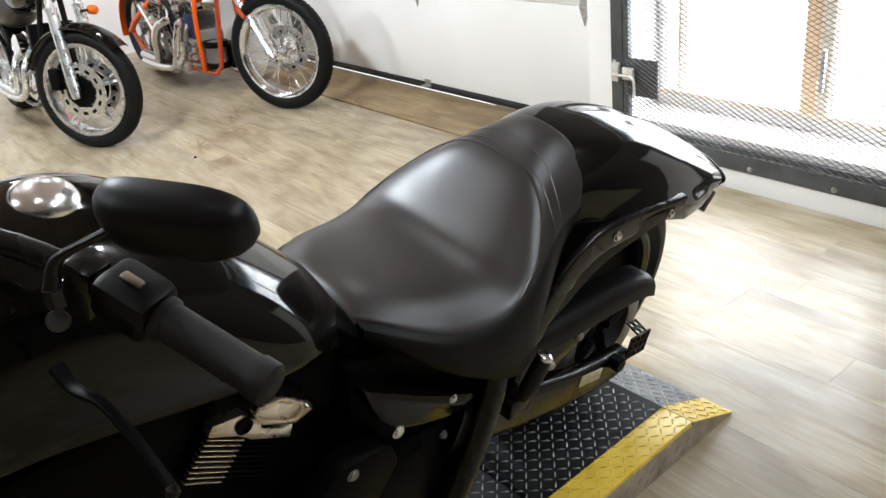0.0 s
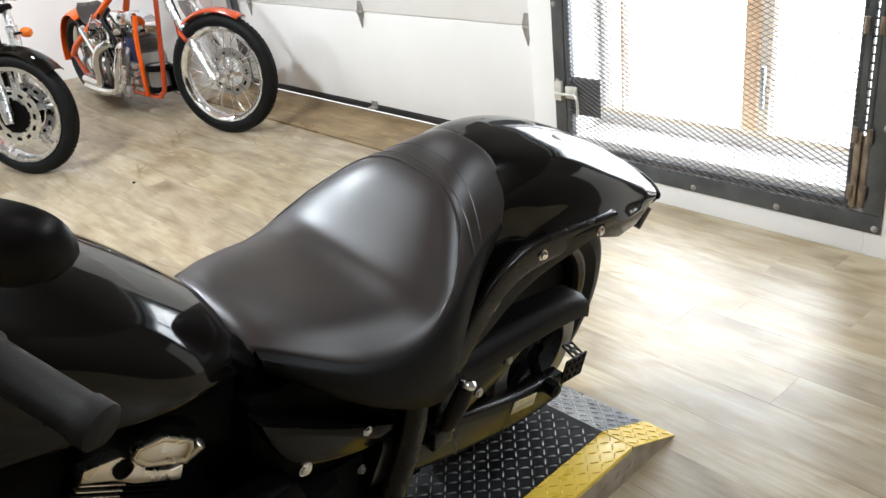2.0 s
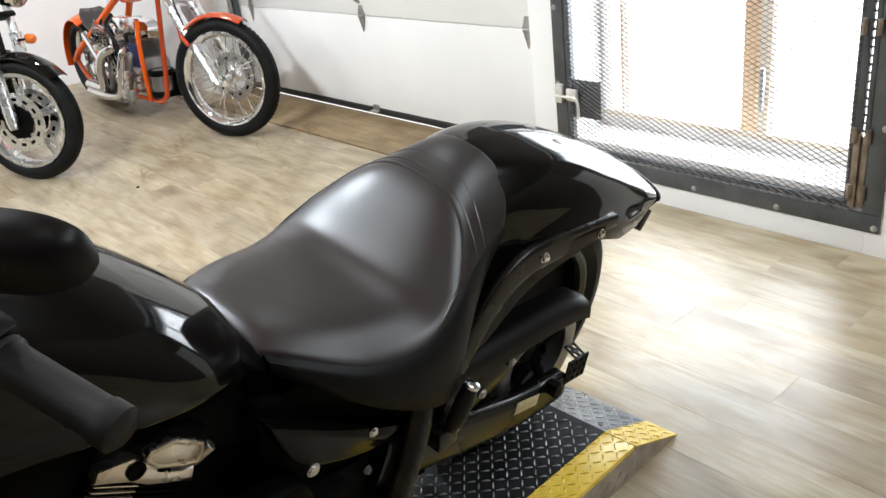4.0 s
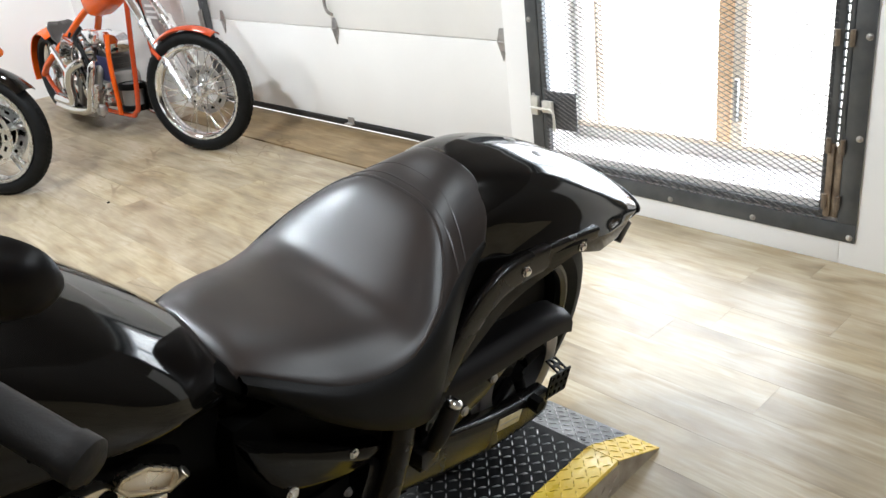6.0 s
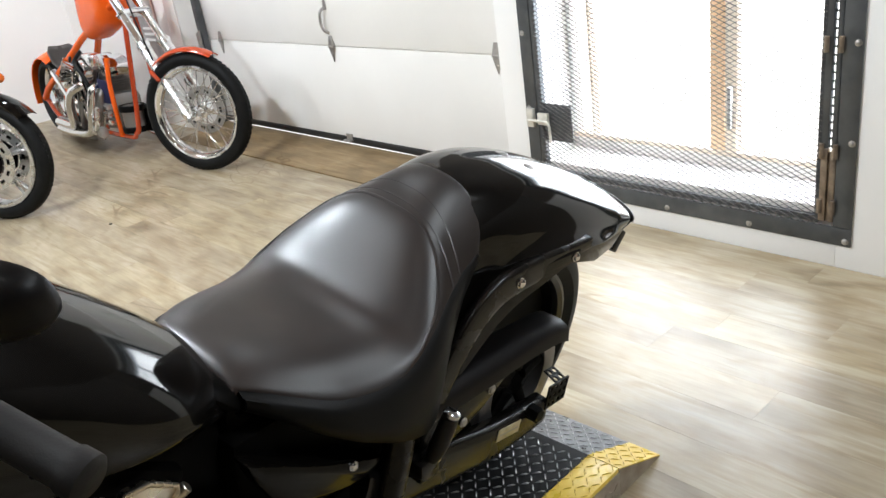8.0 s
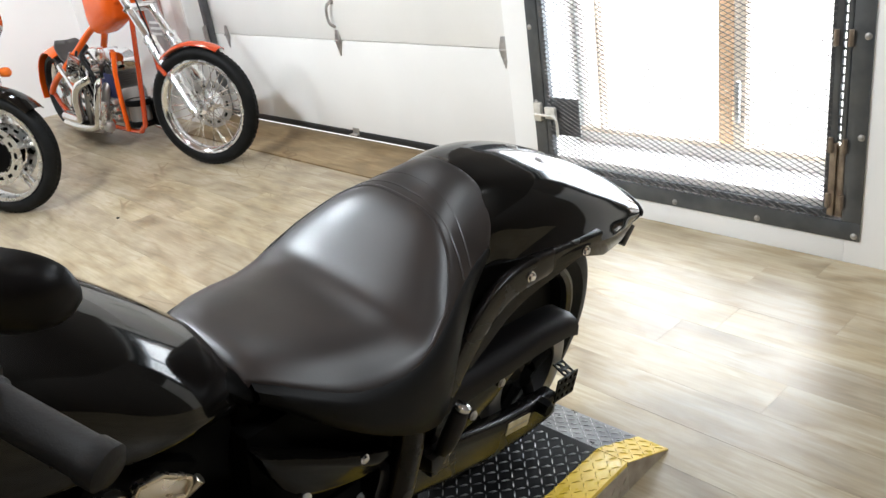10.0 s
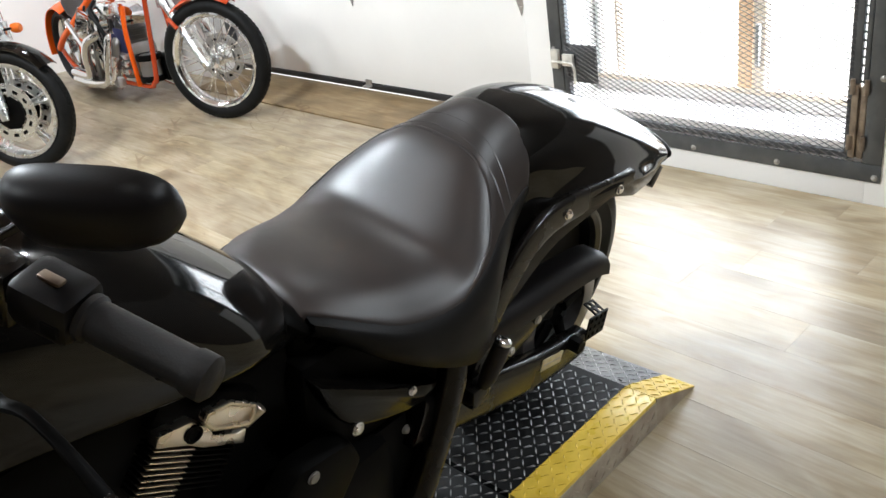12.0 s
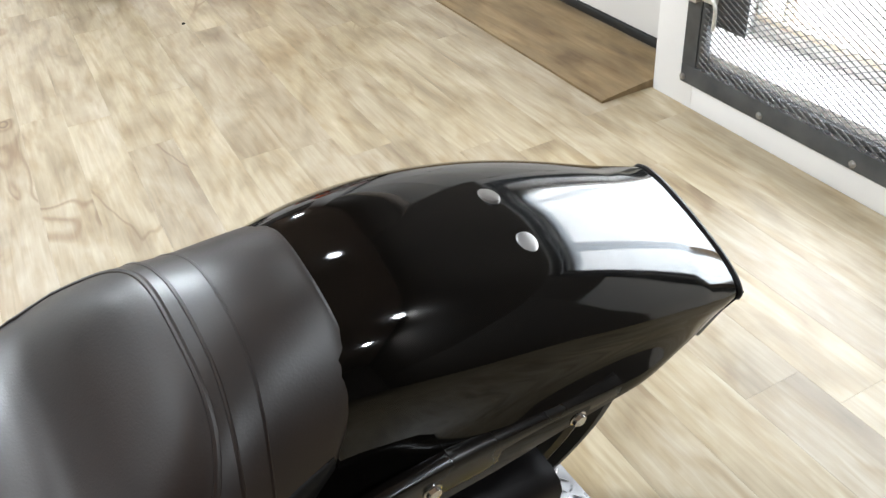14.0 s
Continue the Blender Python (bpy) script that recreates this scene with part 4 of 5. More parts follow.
for sgn in (-1, 1):
    part("engine_mount", prism([(0.0, 0.3), (0.3, 0.34), (0.44, 0.5), (0.3, 0.68), (0.06, 0.74), (-0.02, 0.6)], 0.03, 0.008, pose(0, sgn * 0.11 - 0.015, 0)), engine_black, bike)
# side cover
cover = part("side_cover", prism([(0.724, 0.662), (0.755, 0.636), (0.789, 0.611), (0.84, 0.571), (0.889, 0.537), (0.94, 0.505), (0.986, 0.48), (0.946, 0.461), (0.9, 0.47), (0.861, 0.487), (0.82, 0.508), (0.785, 0.531), (0.76, 0.565), (0.742, 0.605)], 0.04, 0.01, pose(0, -0.175, 0)), cover_black, bike, "gloss black side cover")
part("cover_bolt", bolt((0.793, -0.174, 0.522), (0, -1, 0), 0.0095, 0.006), alloy, cover)
part("cover_bolt", bolt((0.913, -0.174, 0.512), (0, -1, 0), 0.007, 0.006), alloy, cover)
part("cover_bolt", bolt((0.771, -0.082, 0.592), (-0.3, -1, 0.5), 0.0045, 0.005), chrome, cover)
lower = part("lower_cover", prism([(0.55, 0.4), (0.68, 0.52), (0.78, 0.505), (0.8, 0.45), (0.75, 0.38), (0.62, 0.32)], 0.05, 0.012, pose(0, -0.175, 0)), engine_black, bike, "satin black engine side cover")
part("cover_bolt", bolt((0.7, -0.176, 0.497), (0, -1, 0), 0.009, 0.006), dark_alloy, lower)
part("cover_bolt", bolt((0.931, -0.139, 0.382), (0, -1, 0), 0.0075, 0.008), dull_steel, bike)
# engine
engine = part("crankcase", box((0.12, -0.165, 0.14), (0.9, 0.165, 0.42), 0.05), engine_black, bike, "black engine case")
part("gearbox_case", box((0.7, -0.14, 0.12), (1.02, 0.14, 0.42), 0.04), engine_black, engine)
part("primary_cover", lathe([(0, -0.02), (0.1, -0.02), (0.13, 0), (0.13, 0.03)], pose(0.42, -0.165, 0.32, 90, 0, 0), 32), satin_black, engine)


def cylinder(m, parent):
    """One finned barrel with its head, standing on m; the fins' outer edges are bright."""
    barrel = part("cylinder", lathe([(0.06, -0.2), (0.06, 0.12), (0, 0.12)], m, 24), engine_black, parent)
    for k in range(9):
        f = part("fin", box((-0.075, -0.106, 0), (0.075, 0.106, 0.003), 0.001, m @ pose(0, 0, k * 0.0085)), engine_black, barrel)
        part("fin_edge", box((-0.074, -0.116, 0.0004), (-0.009, -0.1065, 0.0026), 0.0006, m @ pose(0, 0, k * 0.0085)), nickel, f, "bright machined fin edge")
    part("head_cover", box((-0.085, -0.105, 0.082), (0.085, 0.1, 0.15), 0.016, m), engine_black, barrel)
    return barrel


cylinder(pose(0.529, 0, 0.569, 0, 37.5, 0), engine)
cylinder(pose(0.2, 0, 0.55, 0, -24, 0), engine)
head = part("rocker_plate", prism([(0.512, 0.678), (0.52, 0.694), (0.566, 0.684), (0.586, 0.656), (0.592, 0.638), (0.624, 0.614), (0.64, 0.612), (0.632, 0.588), (0.573, 0.628), (0.553, 0.65)], 0.02, 0.003, pose(0, -0.122, 0)), nickel, engine, "brushed nickel rocker plate")
part("plate_bolt", lathe([(0.013, 0), (0.013, 0.004), (0.009, 0.005), (0.008, 0.002), (0, 0.002)], along((0.563, -0.122, 0.665), (0, -1, 0)), 20), engine_black, head)
LINK = [(0.573, 0.69), (0.58, 0.699), (0.612, 0.694), (0.646, 0.664), (0.645, 0.652), (0.634, 0.64), (0.618, 0.648), (0.582, 0.672)]
link = part("rocker_link", prism(LINK, 0.014, 0.003, pose(0, -0.138, 0)), nickel, engine, "brushed nickel link")
part("link_rim", tube([(x, -0.139, z) for x, z in LINK + LINK[:1]], 0.004, 8), nickel, link)
part("plug_cap", rod((0.642, -0.112, 0.612), (0.668, -0.122, 0.632), 0.009), nickel, engine)
# tank: half width, top, lower edge
T_B = [(0.1, 0.09), (0.2, 0.135), (0.34, 0.15), (0.46, 0.156), (0.56, 0.161), (0.6, 0.162), (0.65, 0.155), (0.7, 0.134), (0.75, 0.106), (0.79, 0.08)]
T_T = [(0.1, 0.92), (0.2, 0.99), (0.33, 1.03), (0.43, 1.028), (0.5, 1.003), (0.56, 0.962), (0.6, 0.924), (0.65, 0.875), (0.7, 0.825), (0.75, 0.772), (0.79, 0.728)]
T_K = [(0.1, 0.85), (0.4, 0.9), (0.55, 1.0), (0.79, 1.0)]
T_TILT = [(0.1, 0.0), (0.3, 0.0), (0.5, 0.12), (0.79, 0.12)]
T_L = [(0.1, 0.81), (0.2, 0.79), (0.34, 0.778), (0.46, 0.768), (0.56, 0.758), (0.65, 0.742), (0.71, 0.716), (0.77, 0.68), (0.79, 0.668)]
bm = bmesh.new()
rings = []
for i in range(45):
    u = 0.1 + 0.66 * i / 44
    b, t, e = lerp(T_B, u), lerp(T_T, u), lerp(T_L, u)
    row = []
    for j in range(48):
        a = 2 * math.pi * (j + 0.5) / 48
        c, s = math.cos(a), math.sin(a)
        mid = e + (t - e) * 0.18
        k = lerp(T_K, u) if s > 0 else 0.8
        v = math.copysign(b * abs(c) ** k, c)
        w = mid + (t - mid) * abs(s) ** k if s > 0 else mid - (mid - e) * abs(s) ** 0.7
        w += lerp(T_TILT, u) * v
        if s < 0:
            v *= 1 - 0.3 * abs(s) ** 2
        row.append((u, v, w))
    rings.append(row)
add_rings(bm, rings)
tank = part("fuel_tank", bm, black_paint, bike, "gloss black teardrop fuel tank", 60)
cap = part("fuel_cap", lathe([(0, 0.03), (0.012, 0.029), (0.02, 0.025), (0.024, 0.0255), (0.031, 0.021), (0.037, 0.012), (0.0385, 0.004), (0.036, -0.008)], pose(0.432, -0.005, 1.012, 0, 8, 0), 32), cap_chrome, tank, "chrome fuel cap")
part("cap_ring", lathe([(0.034, 0.002), (0.05, 0.0), (0.052, -0.012)], pose(0.432, -0.005, 1.005, 0, 8, 0), 28), engine_black, cap)

# handlebar, left grip, switches, lever and mirror
bar = part("handlebar", tube([(0.437, -0.28, 1.02), (0.4, -0.19, 1.045), (0.34, -0.1, 1.065), (0.25, -0.04, 1.06), (0.22, 0, 1.06), (0.25, 0.04, 1.06), (0.34, 0.1, 1.065), (0.4, 0.19, 1.045), (0.475, 0.384, 0.99)], 0.0125, 14, 5), satin_black, bike, "black handlebar")
gdir = Vector((0.475, -0.384, 0.99)) - Vector((0.437, -0.28, 1.02))
gm = along((0.432, -0.266, 1.024), gdir)
gl = gdir.length
grip = part("grip", lathe([(0.0, 0.0), (0.0215, 0.0), (0.0215, 0.006), (0.0185, 0.009), (0.0185, gl - 0.018), (0.0205, gl - 0.014), (0.0205, gl + 0.002), (0.014, gl + 0.007), (0, gl + 0.007)], gm, 28), grip_rubber, bike, "black rubber grip")
for a in (200, 250):
    part("grip_stud", bolt(gm @ Vector((0.0183 * math.cos(radians(a)), 0.0183 * math.sin(radians(a)), gl - 0.035)), gm.to_3x3() @ Vector((math.cos(radians(a)), math.sin(radians(a)), 0)), 0.0022, 0.0015), black_plastic, grip)
sw = part("switch_housing", box((-0.026, -0.024, -0.062), (0.026, 0.024, 0.0), 0.011, gm), black_plastic, bike, "black switch housing")
part("switch_button", box((-0.006, 0.022, -0.045), (0.005, 0.027, -0.022), 0.003, gm), hinge_steel, sw)
part("switch_button", box((-0.028, -0.012, -0.025), (-0.02, 0.004, -0.008), 0.003, gm), engine_black, sw)
perch = part("lever_perch", box((-0.018, -0.05, -0.1), (0.018, 0.016, -0.066), 0.008, gm), satin_black, bike)
part("clutch_lever", tube([(0.35, -0.21, 0.975), (0.353, -0.24, 0.967), (0.36, -0.28, 0.977), (0.363, -0.33, 0.972), (0.366, -0.375, 0.948)], [0.006, 0.005, 0.0042, 0.004, 0.005], 10, 4, 1.4), engine_black, perch, "black clutch lever")
part("lever_ball", lathe([(0, -0.007), (0.005, -0.005), (0.007, 0), (0.005, 0.005), (0, 0.007)], pose(0.366, -0.38, 0.948), 14), satin_black, perch)
part("perch_bolt", bolt((0.362, -0.215, 1.027), (-0.3, -0.8, 0.3), 0.0085, 0.005), gate_steel, perch)
stem = part("mirror_stem", tube([(0.366, -0.212, 1.06), (0.372, -0.214, 1.082), (0.38, -0.222, 1.094), (0.396, -0.238, 1.108), (0.421, -0.262, 1.128)], [0.008, 0.006, 0.0045, 0.004, 0.0045], 10, 3), satin_black, bike, "black mirror stem")
part("stem_nut", rod((0.366, -0.212, 1.04), (0.366, -0.212, 1.062), 0.0095, 6), satin_black, stem)
ma, mb = Vector((0.075, -0.115, 0.008)).normalized(), None
mn = Vector((0.78, 0.5, 0.28)).normalized()
mn = (mn - ma * mn.dot(ma)).normalized()
mb = ma.cross(mn)
MM = Matrix(((ma.x, mb.x, mn.x, 0.45), (ma.y, mb.y, mn.y, -0.29), (ma.z, mb.z, mn.z, 1.132), (0, 0, 0, 1)))
bm = bmesh.new()
rr = []
for h, k in ((0.012, 1.0), (0.008, 1.03), (-0.002, 1.02), (-0.012, 0.94), (-0.021, 0.75), (-0.026, 0.4)):
    ring = []
    for j in range(36):
        a = 2 * math.pi * j / 36
        c, s = math.cos(a), math.sin(a)
        ring.append(MM @ Vector((math.copysign(abs(c) ** 0.6, c) * 0.067 * k, math.copysign(abs(s) ** 0.7, s) * (0.034 - 0.003 * c) * k, h)))
    rr.append(ring)
add_rings(bm, rr)
mirror = part("mirror_shell", bm, black_plastic, bike, "black rear-view mirror", 50)
bm = bmesh.new()
add_rings(bm, [[MM @ Vector((math.copysign(abs(math.cos(a)) ** 0.6, math.cos(a)) * 0.064, math.copysign(abs(math.sin(a)) ** 0.7, math.sin(a)) * 0.031, h)) for a in [2 * math.pi * j / 36 for j in range(36)]] for h in (0.011, 0.0128)])
part("mirror_glass", bm, glass_dark, mirror)
# front end, ahead of the camera
for sgn in (-1, 1):
    part("fork_leg", tube([(-0.02, sgn * 0.1, 1.0), (-0.45, sgn * 0.1, 0.32)], 0.026, 14), satin_black, bike)
part("triple_clamp", box((-0.05, -0.13, 0.9), (0.02, 0.13, 0.94), 0.01), satin_black, bike)
part("riser", tube([(-0.03, 0, 0.94), (0.1, 0, 1.02), (0.22, 0, 1.06)], 0.02, 12, 3), satin_black, bike)
fw = part("front_wheel", lathe([(0.26, -0.04), (0.285, -0.055), (0.31, -0.045), (0.325, 0), (0.31, 0.045), (0.285, 0.055), (0.26, 0.04)], pose(-0.45, 0, 0.327, 90, 0, 0), 56), rubber, bike)
part("rim", lathe([(0.26, -0.04), (0.245, -0.03), (0.24, 0), (0.245, 0.03), (0.26, 0.04)], pose(-0.45, 0, 0.327, 90, 0, 0), 48), engine_black, fw)
for k in range(5):
    a = 2 * math.pi * k / 5
    part("rim_spoke", tube([(-0.45, 0, 0.327), (-0.45 + 0.245 * math.cos(a), 0, 0.327 + 0.245 * math.sin(a))], 0.016, 8), engine_black, fw)
part("side_stand", tube([(0.62, -0.13, 0.2), (0.66, -0.2, 0.1), (0.7, -0.27, 0.066)], 0.012, 10, 3), satin_black, bike)


# ---- other motorcycles: x forwards, y to their left ----
def tyre(parent, m, r, w, name="tyre"):
    h = w / 2
    prof = [(r - 0.075, -h * 0.7), (r - 0.055, -h * 0.98), (r - 0.03, -h), (r - 0.012, -h * 0.75), (r - 0.002, -h * 0.3), (r - 0.002, h * 0.3), (r - 0.012, h * 0.75), (r - 0.03, h), (r - 0.055, h * 0.98), (r - 0.075, h * 0.7)]
    t = part(name, lathe(prof, m, 64), rubber, parent, "black rubber tyre")
    return t


def tread_blocks(parent, m, r, w, n):
    bm = bmesh.new()
    for k in range(n):
        a = 2 * math.pi * k / n
        for s in (-1, 1):
            add_box(bm, (r - 0.008, s * w * 0.06 if s > 0 else -w * 0.2, -0.008), (r - 0.0008, w * 0.2 if s > 0 else -w * 0.06, 0.008), 0, m @ pose(0, 0, 0, 90, 0, 0) @ pose(0, 0, 0, 0, math.degrees(a) + s * 2, 0))
    return tagged(part("tread", bm, rubber, parent), kind="stuff")


def wire_wheel(parent, m, r, w, spokes):
    """A chrome rim laced with crossing spokes."""
    t = tyre(parent, m, r, w, "front_wheel")
    rr = r - 0.075
    rim = part("rim", lathe([(rr - 0.007, -w * 0.39), (rr - 0.016, -w * 0.36), (rr - 0.026, -w * 0.24), (rr - 0.03, 0), (rr - 0.026, w * 0.24), (rr - 0.016, w * 0.36), (rr - 0.007, w * 0.39)], m, 64), chrome, t, "chrome wire wheel rim")
    for s in (-1, 1):
        part("rim_lip", lathe([(rr + 0.004, s * w * 0.36), (rr + 0.003, s * w * 0.42), (rr - 0.004, s * w * 0.43), (rr - 0.008, s * w * 0.38)], m, 64), alloy, rim, "polished rim lip")
    hub = part("hub", lathe([(0, -0.06), (0.02, -0.06), (0.022, -0.045), (0.042, -0.042), (0.042, -0.036), (0.026, -0.03), (0.026, 0.03), (0.042, 0.036), (0.042, 0.042), (0.022, 0.045), (0.02, 0.06), (0, 0.06)], m, 28), chrome, t, "chrome hub")
    for k in range(spokes):
        a = 2 * math.pi * k / spokes
        off = radians(38) * (1 if (k // 2) % 2 else -1)
        h = 0.039 if k % 2 else -0.039
        p = Vector((0.04 * math.cos(a + off), 0.04 * math.sin(a + off), h))
        q = Vector(((rr - 0.02) * math.cos(a), (rr - 0.02) * math.sin(a), h * 0.12))
        part("spoke", tube([m @ p, m @ q], 0.0024, 5), chrome, rim)
    return t


def disc_brake(parent, m, r, z, slots, mat):
    bm = lathe([(r * 0.62, -0.0025), (r, -0.0025), (r, 0.0025), (r * 0.62, 0.0025), (r * 0.62, -0.0025)], m @ pose(0, 0, z), 48)
    d = part("brake_disc", bm, mat, parent, "slotted steel brake disc")
    for k in range(slots):
        a = 2 * math.pi * k / slots
        part("disc_slot", box((r * 0.72, -0.016, -0.0034), (r * 0.84, 0.016, 0.0034), 0.003, m @ pose(0, 0, z) @ pose(0, 0, 0, 0, 0, math.degrees(a))), engine_black, d)
    return d


def vtwin(parent, m, case, fin, cover):
    """A V-twin with finned barrels, heads, rocker boxes, air cleaner and cam cover."""
    e = part("crankcase", box((-0.17, -0.11, 0), (0.17, 0.11, 0.2), 0.04, m), case, parent)
    part("cam_cover", lathe([(0, 0.03), (0.08, 0.03), (0.11, 0.012), (0.115, -0.02)], m @ pose(0.04, -0.11, 0.1, 90, 0, 0), 28), cover, e)
    part("gearbox", box((-0.36, -0.09, 0.02), (-0.17, 0.09, 0.17), 0.03, m), case, e)
    for ang in (-22, 24):
        b = m @ pose(ang * 0.002, 0, 0.17, 0, ang, 0)
        barrel = part("cylinder", lathe([(0.05, 0), (0.05, 0.2), (0, 0.2)], b, 20), case, e)
        for k in range(8):
            part("fin", box((-0.068, -0.075, 0), (0.068, 0.075, 0.004), 0.001, b @ pose(0, 0, 0.035 + k * 0.014)), fin, barrel)
        part("rocker_box", box((-0.075, -0.085, 0.155), (0.075, 0.085, 0.225), 0.022, b), cover, barrel)
        part("pushrod_tube", tube([b @ Vector((0.01, -0.1, -0.02)), b @ Vector((0.01, -0.09, 0.17))], 0.009, 8), chrome, barrel)
    part("air_cleaner", lathe([(0, 0.03), (0.06, 0.03), (0.078, 0.018), (0.08, -0.03)], m @ pose(0.0, -0.13, 0.31, 90, 0, 0), 32), cover, e, "round chrome air cleaner")
    part("carburettor", box((-0.03, -0.12, 0.25), (0.05, -0.03, 0.33), 0.015, m), fin, e)
    return e


# orange chopper
CH = pose(2.485, 6.86, 0, 0, 0, -90) @ pose(0, 0, 0, -4, 0, 0)
chopper = thing("chopper_motorcycle", CH, "bright orange custom chopper with chrome engine and wire front wheel", "motorcycle")
RX = -0.1
rw = pose(RX, 0, 0.29, 90, 0, 0)
t = tyre(chopper, rw, 0.29, 0.2, "rear_wheel")
part("rim", lathe([(0.232, -0.075), (0.215, -0.06), (0.2, 0), (0.215, 0.06), (0.232, 0.075)], rw, 48), chrome, t)
for k in range(6):
    a = 2 * math.pi * k / 6
    part("rim_spoke", tube([(RX + 0.03 * math.cos(a), 0, 0.29 + 0.03 * math.sin(a)), (RX + 0.21 * math.cos(a), 0, 0.29 + 0.21 * math.sin(a))], [0.02, 0.016], 8), chrome, t)
part("hub", lathe([(0, -0.1), (0.05, -0.1), (0.05, 0.1), (0, 0.1)], rw, 20), chrome, t)
# hugging rear fender
bm = bmesh.new()
rr = []
for k in range(25):
    a = radians(62 + 132 * k / 24)
    ring = []
    for j in range(13):
        s = -1 + 2 * j / 12
        q = 0.335 - 0.045 * s * s
        ring.append((RX + math.cos(a) * q, s * 0.135, 0.29 + math.sin(a) * q))
    inner = [(RX + 0.98 * (x - RX), y * 0.97, 0.29 + (z - 0.29) * 0.98) for x, y, z in ring]
    rr.append(ring + inner[::-1])
add_rings(bm, rr)
part("rear_fender", bm, orange_paint, chopper, "bright orange rear fender", 60)
bm = bmesh.new()
rr = []
for q, (x, z, w, h) in enumerate(((0.0, 0.635, 0.03, 0.012), (0.01, 0.64, 0.08, 0.02), (0.07, 0.605, 0.115, 0.028), (0.15, 0.545, 0.125, 0.032), (0.24, 0.505, 0.12, 0.034), (0.33, 0.515, 0.09, 0.03), (0.38, 0.535, 0.03, 0.012))):
    rr.append([(x, math.cos(a) * w, z + math.sin(a) * h + 0.02 * math.cos(a) ** 2) for a in [2 * math.pi * k / 24 for k in range(24)]])
add_rings(bm, rr)
part("saddle", bm, vinyl, chopper, "small black scooped saddle", 70)
for s in (-1, 1):
    part("frame_tube", tube([(RX, s * 0.15, 0.29), (0.04, s * 0.15, 0.38), (0.26, s * 0.13, 0.49), (0.5, s * 0.09, 0.63), (0.74, s * 0.05, 0.77), (1.33, s * 0.02, 1.0)], 0.023, 10, 4), orange_paint, chopper, "orange frame tube")
    part("frame_tube", tube([(RX, s * 0.14, 0.29), (0.06, s * 0.14, 0.18), (0.28, s * 0.12, 0.13), (1.2, s * 0.11, 0.13), (1.33, s * 0.1, 0.16), (1.375, s * 0.09, 0.26), (1.37, s * 0.03, 0.92)], 0.016, 10, 4), red_paint, chopper, "red-orange frame downtube")
part("neck", tube([(1.33, 0, 0.9), (1.26, 0, 1.07)], 0.034, 14), orange_paint, chopper)
part("frame_brace", tube([(1.17, -0.13, 0.13), (1.18, -0.14, 0.3), (1.18, -0.14, 0.5), (1.18, -0.12, 0.64)], 0.016, 10, 4), orange_paint, chopper)
bm = bmesh.new()
rr = []
for i in range(21):
    q = i / 20
    x = 0.78 + 0.4 * q
    f = (1 - abs(2 * q - 1) ** 5) ** 0.4
    w = 0.03 + 0.095 * f * (1 - 0.35 * q)
    z = 0.89 + 0.12 * q
    h = 0.05 + 0.14 * f
    rr.append([(x, math.copysign(abs(math.cos(a)) ** 0.55, math.cos(a)) * w, z + math.copysign(abs(math.sin(a)) ** 0.7, math.sin(a)) * h) for a in [2 * math.pi * k / 32 for k in range(32)]])
add_rings(bm, rr)
part("fuel_tank", bm, orange_paint, chopper, "bright orange fuel tank", 60)
part("oil_tank", lathe([(0, -0.13), (0.07, -0.13), (0.085, -0.11), (0.085, 0.11), (0.07, 0.13), (0, 0.13)], pose(0.42, 0, 0.33, 90, 0, 0), 24), chrome, chopper)
part("side_panel", prism([(0.3, 0.2), (0.46, 0.2), (0.5, 0.3), (0.46, 0.42), (0.34, 0.4)], 0.03, 0.008, pose(0, -0.16, 0)), orange_paint, chopper, "orange side panel")
vtwin(chopper, pose(0.8, 0, 0.15) @ Matrix.Diagonal((1.2, 1.2, 1.2, 1)), dark_alloy, dark_alloy, chrome)
part("primary_cover", lathe([(0, 0.05), (0.05, 0.048), (0.085, 0.03), (0.095, 0)], pose(0.62, -0.13, 0.27, 90, 0, 0), 28), chrome, chopper, "round chrome engine cover")
part("intake_horn", lathe([(0, 0.04), (0.035, 0.05), (0.06, 0.075), (0.085, 0.085), (0.088, 0.078), (0.05, 0.02), (0.03, -0.06)], pose(0.66, -0.16, 0.52, 70, 0, -25), 28), chrome, chopper, "chrome intake trumpet")
for k in range(4):
    part("oil_line", tube([(0.56 + 0.1 * k, -0.13, 0.62), (0.6 + 0.09 * k, -0.19, 0.5), (0.66 + 0.08 * k, -0.185, 0.36), (0.72 + 0.05 * k, -0.14, 0.24)], 0.009, 8, 4), chrome if k % 2 else rubber, chopper)
part("coil_cover", box((0.86, -0.17, 0.57), (1.02, -0.08, 0.66), 0.02), cap_chrome, chopper, "brushed coil cover")
for k in range(3):
    part("fin_stack", box((1.0, -0.16, 0.2 + 0.05 * k), (1.1, -0.1, 0.235 + 0.05 * k), 0.008), alloy, chopper)
part("rear_shock", tube([(0.2, -0.14, 0.5), (0.5, -0.14, 0.28)], [0.03, 0.035], 12), chrome, chopper)
for k, z in enumerate((0.085, 0.14)):
    part("exhaust_pipe", tube([(1.02 - 0.3 * k, -0.13, 0.44), (1.04 - 0.34 * k, -0.165, 0.39), (0.96 - 0.3 * k, -0.17, 0.26), (0.84 - 0.22 * k, -0.165, z + 0.03), (0.65 - 0.1 * k, -0.15, z), (0.12, -0.15, z + 0.01)], [0.02, 0.022, 0.023, 0.021, 0.021, 0.023], 14, 5), dark_alloy, chopper, "chrome exhaust pipe")
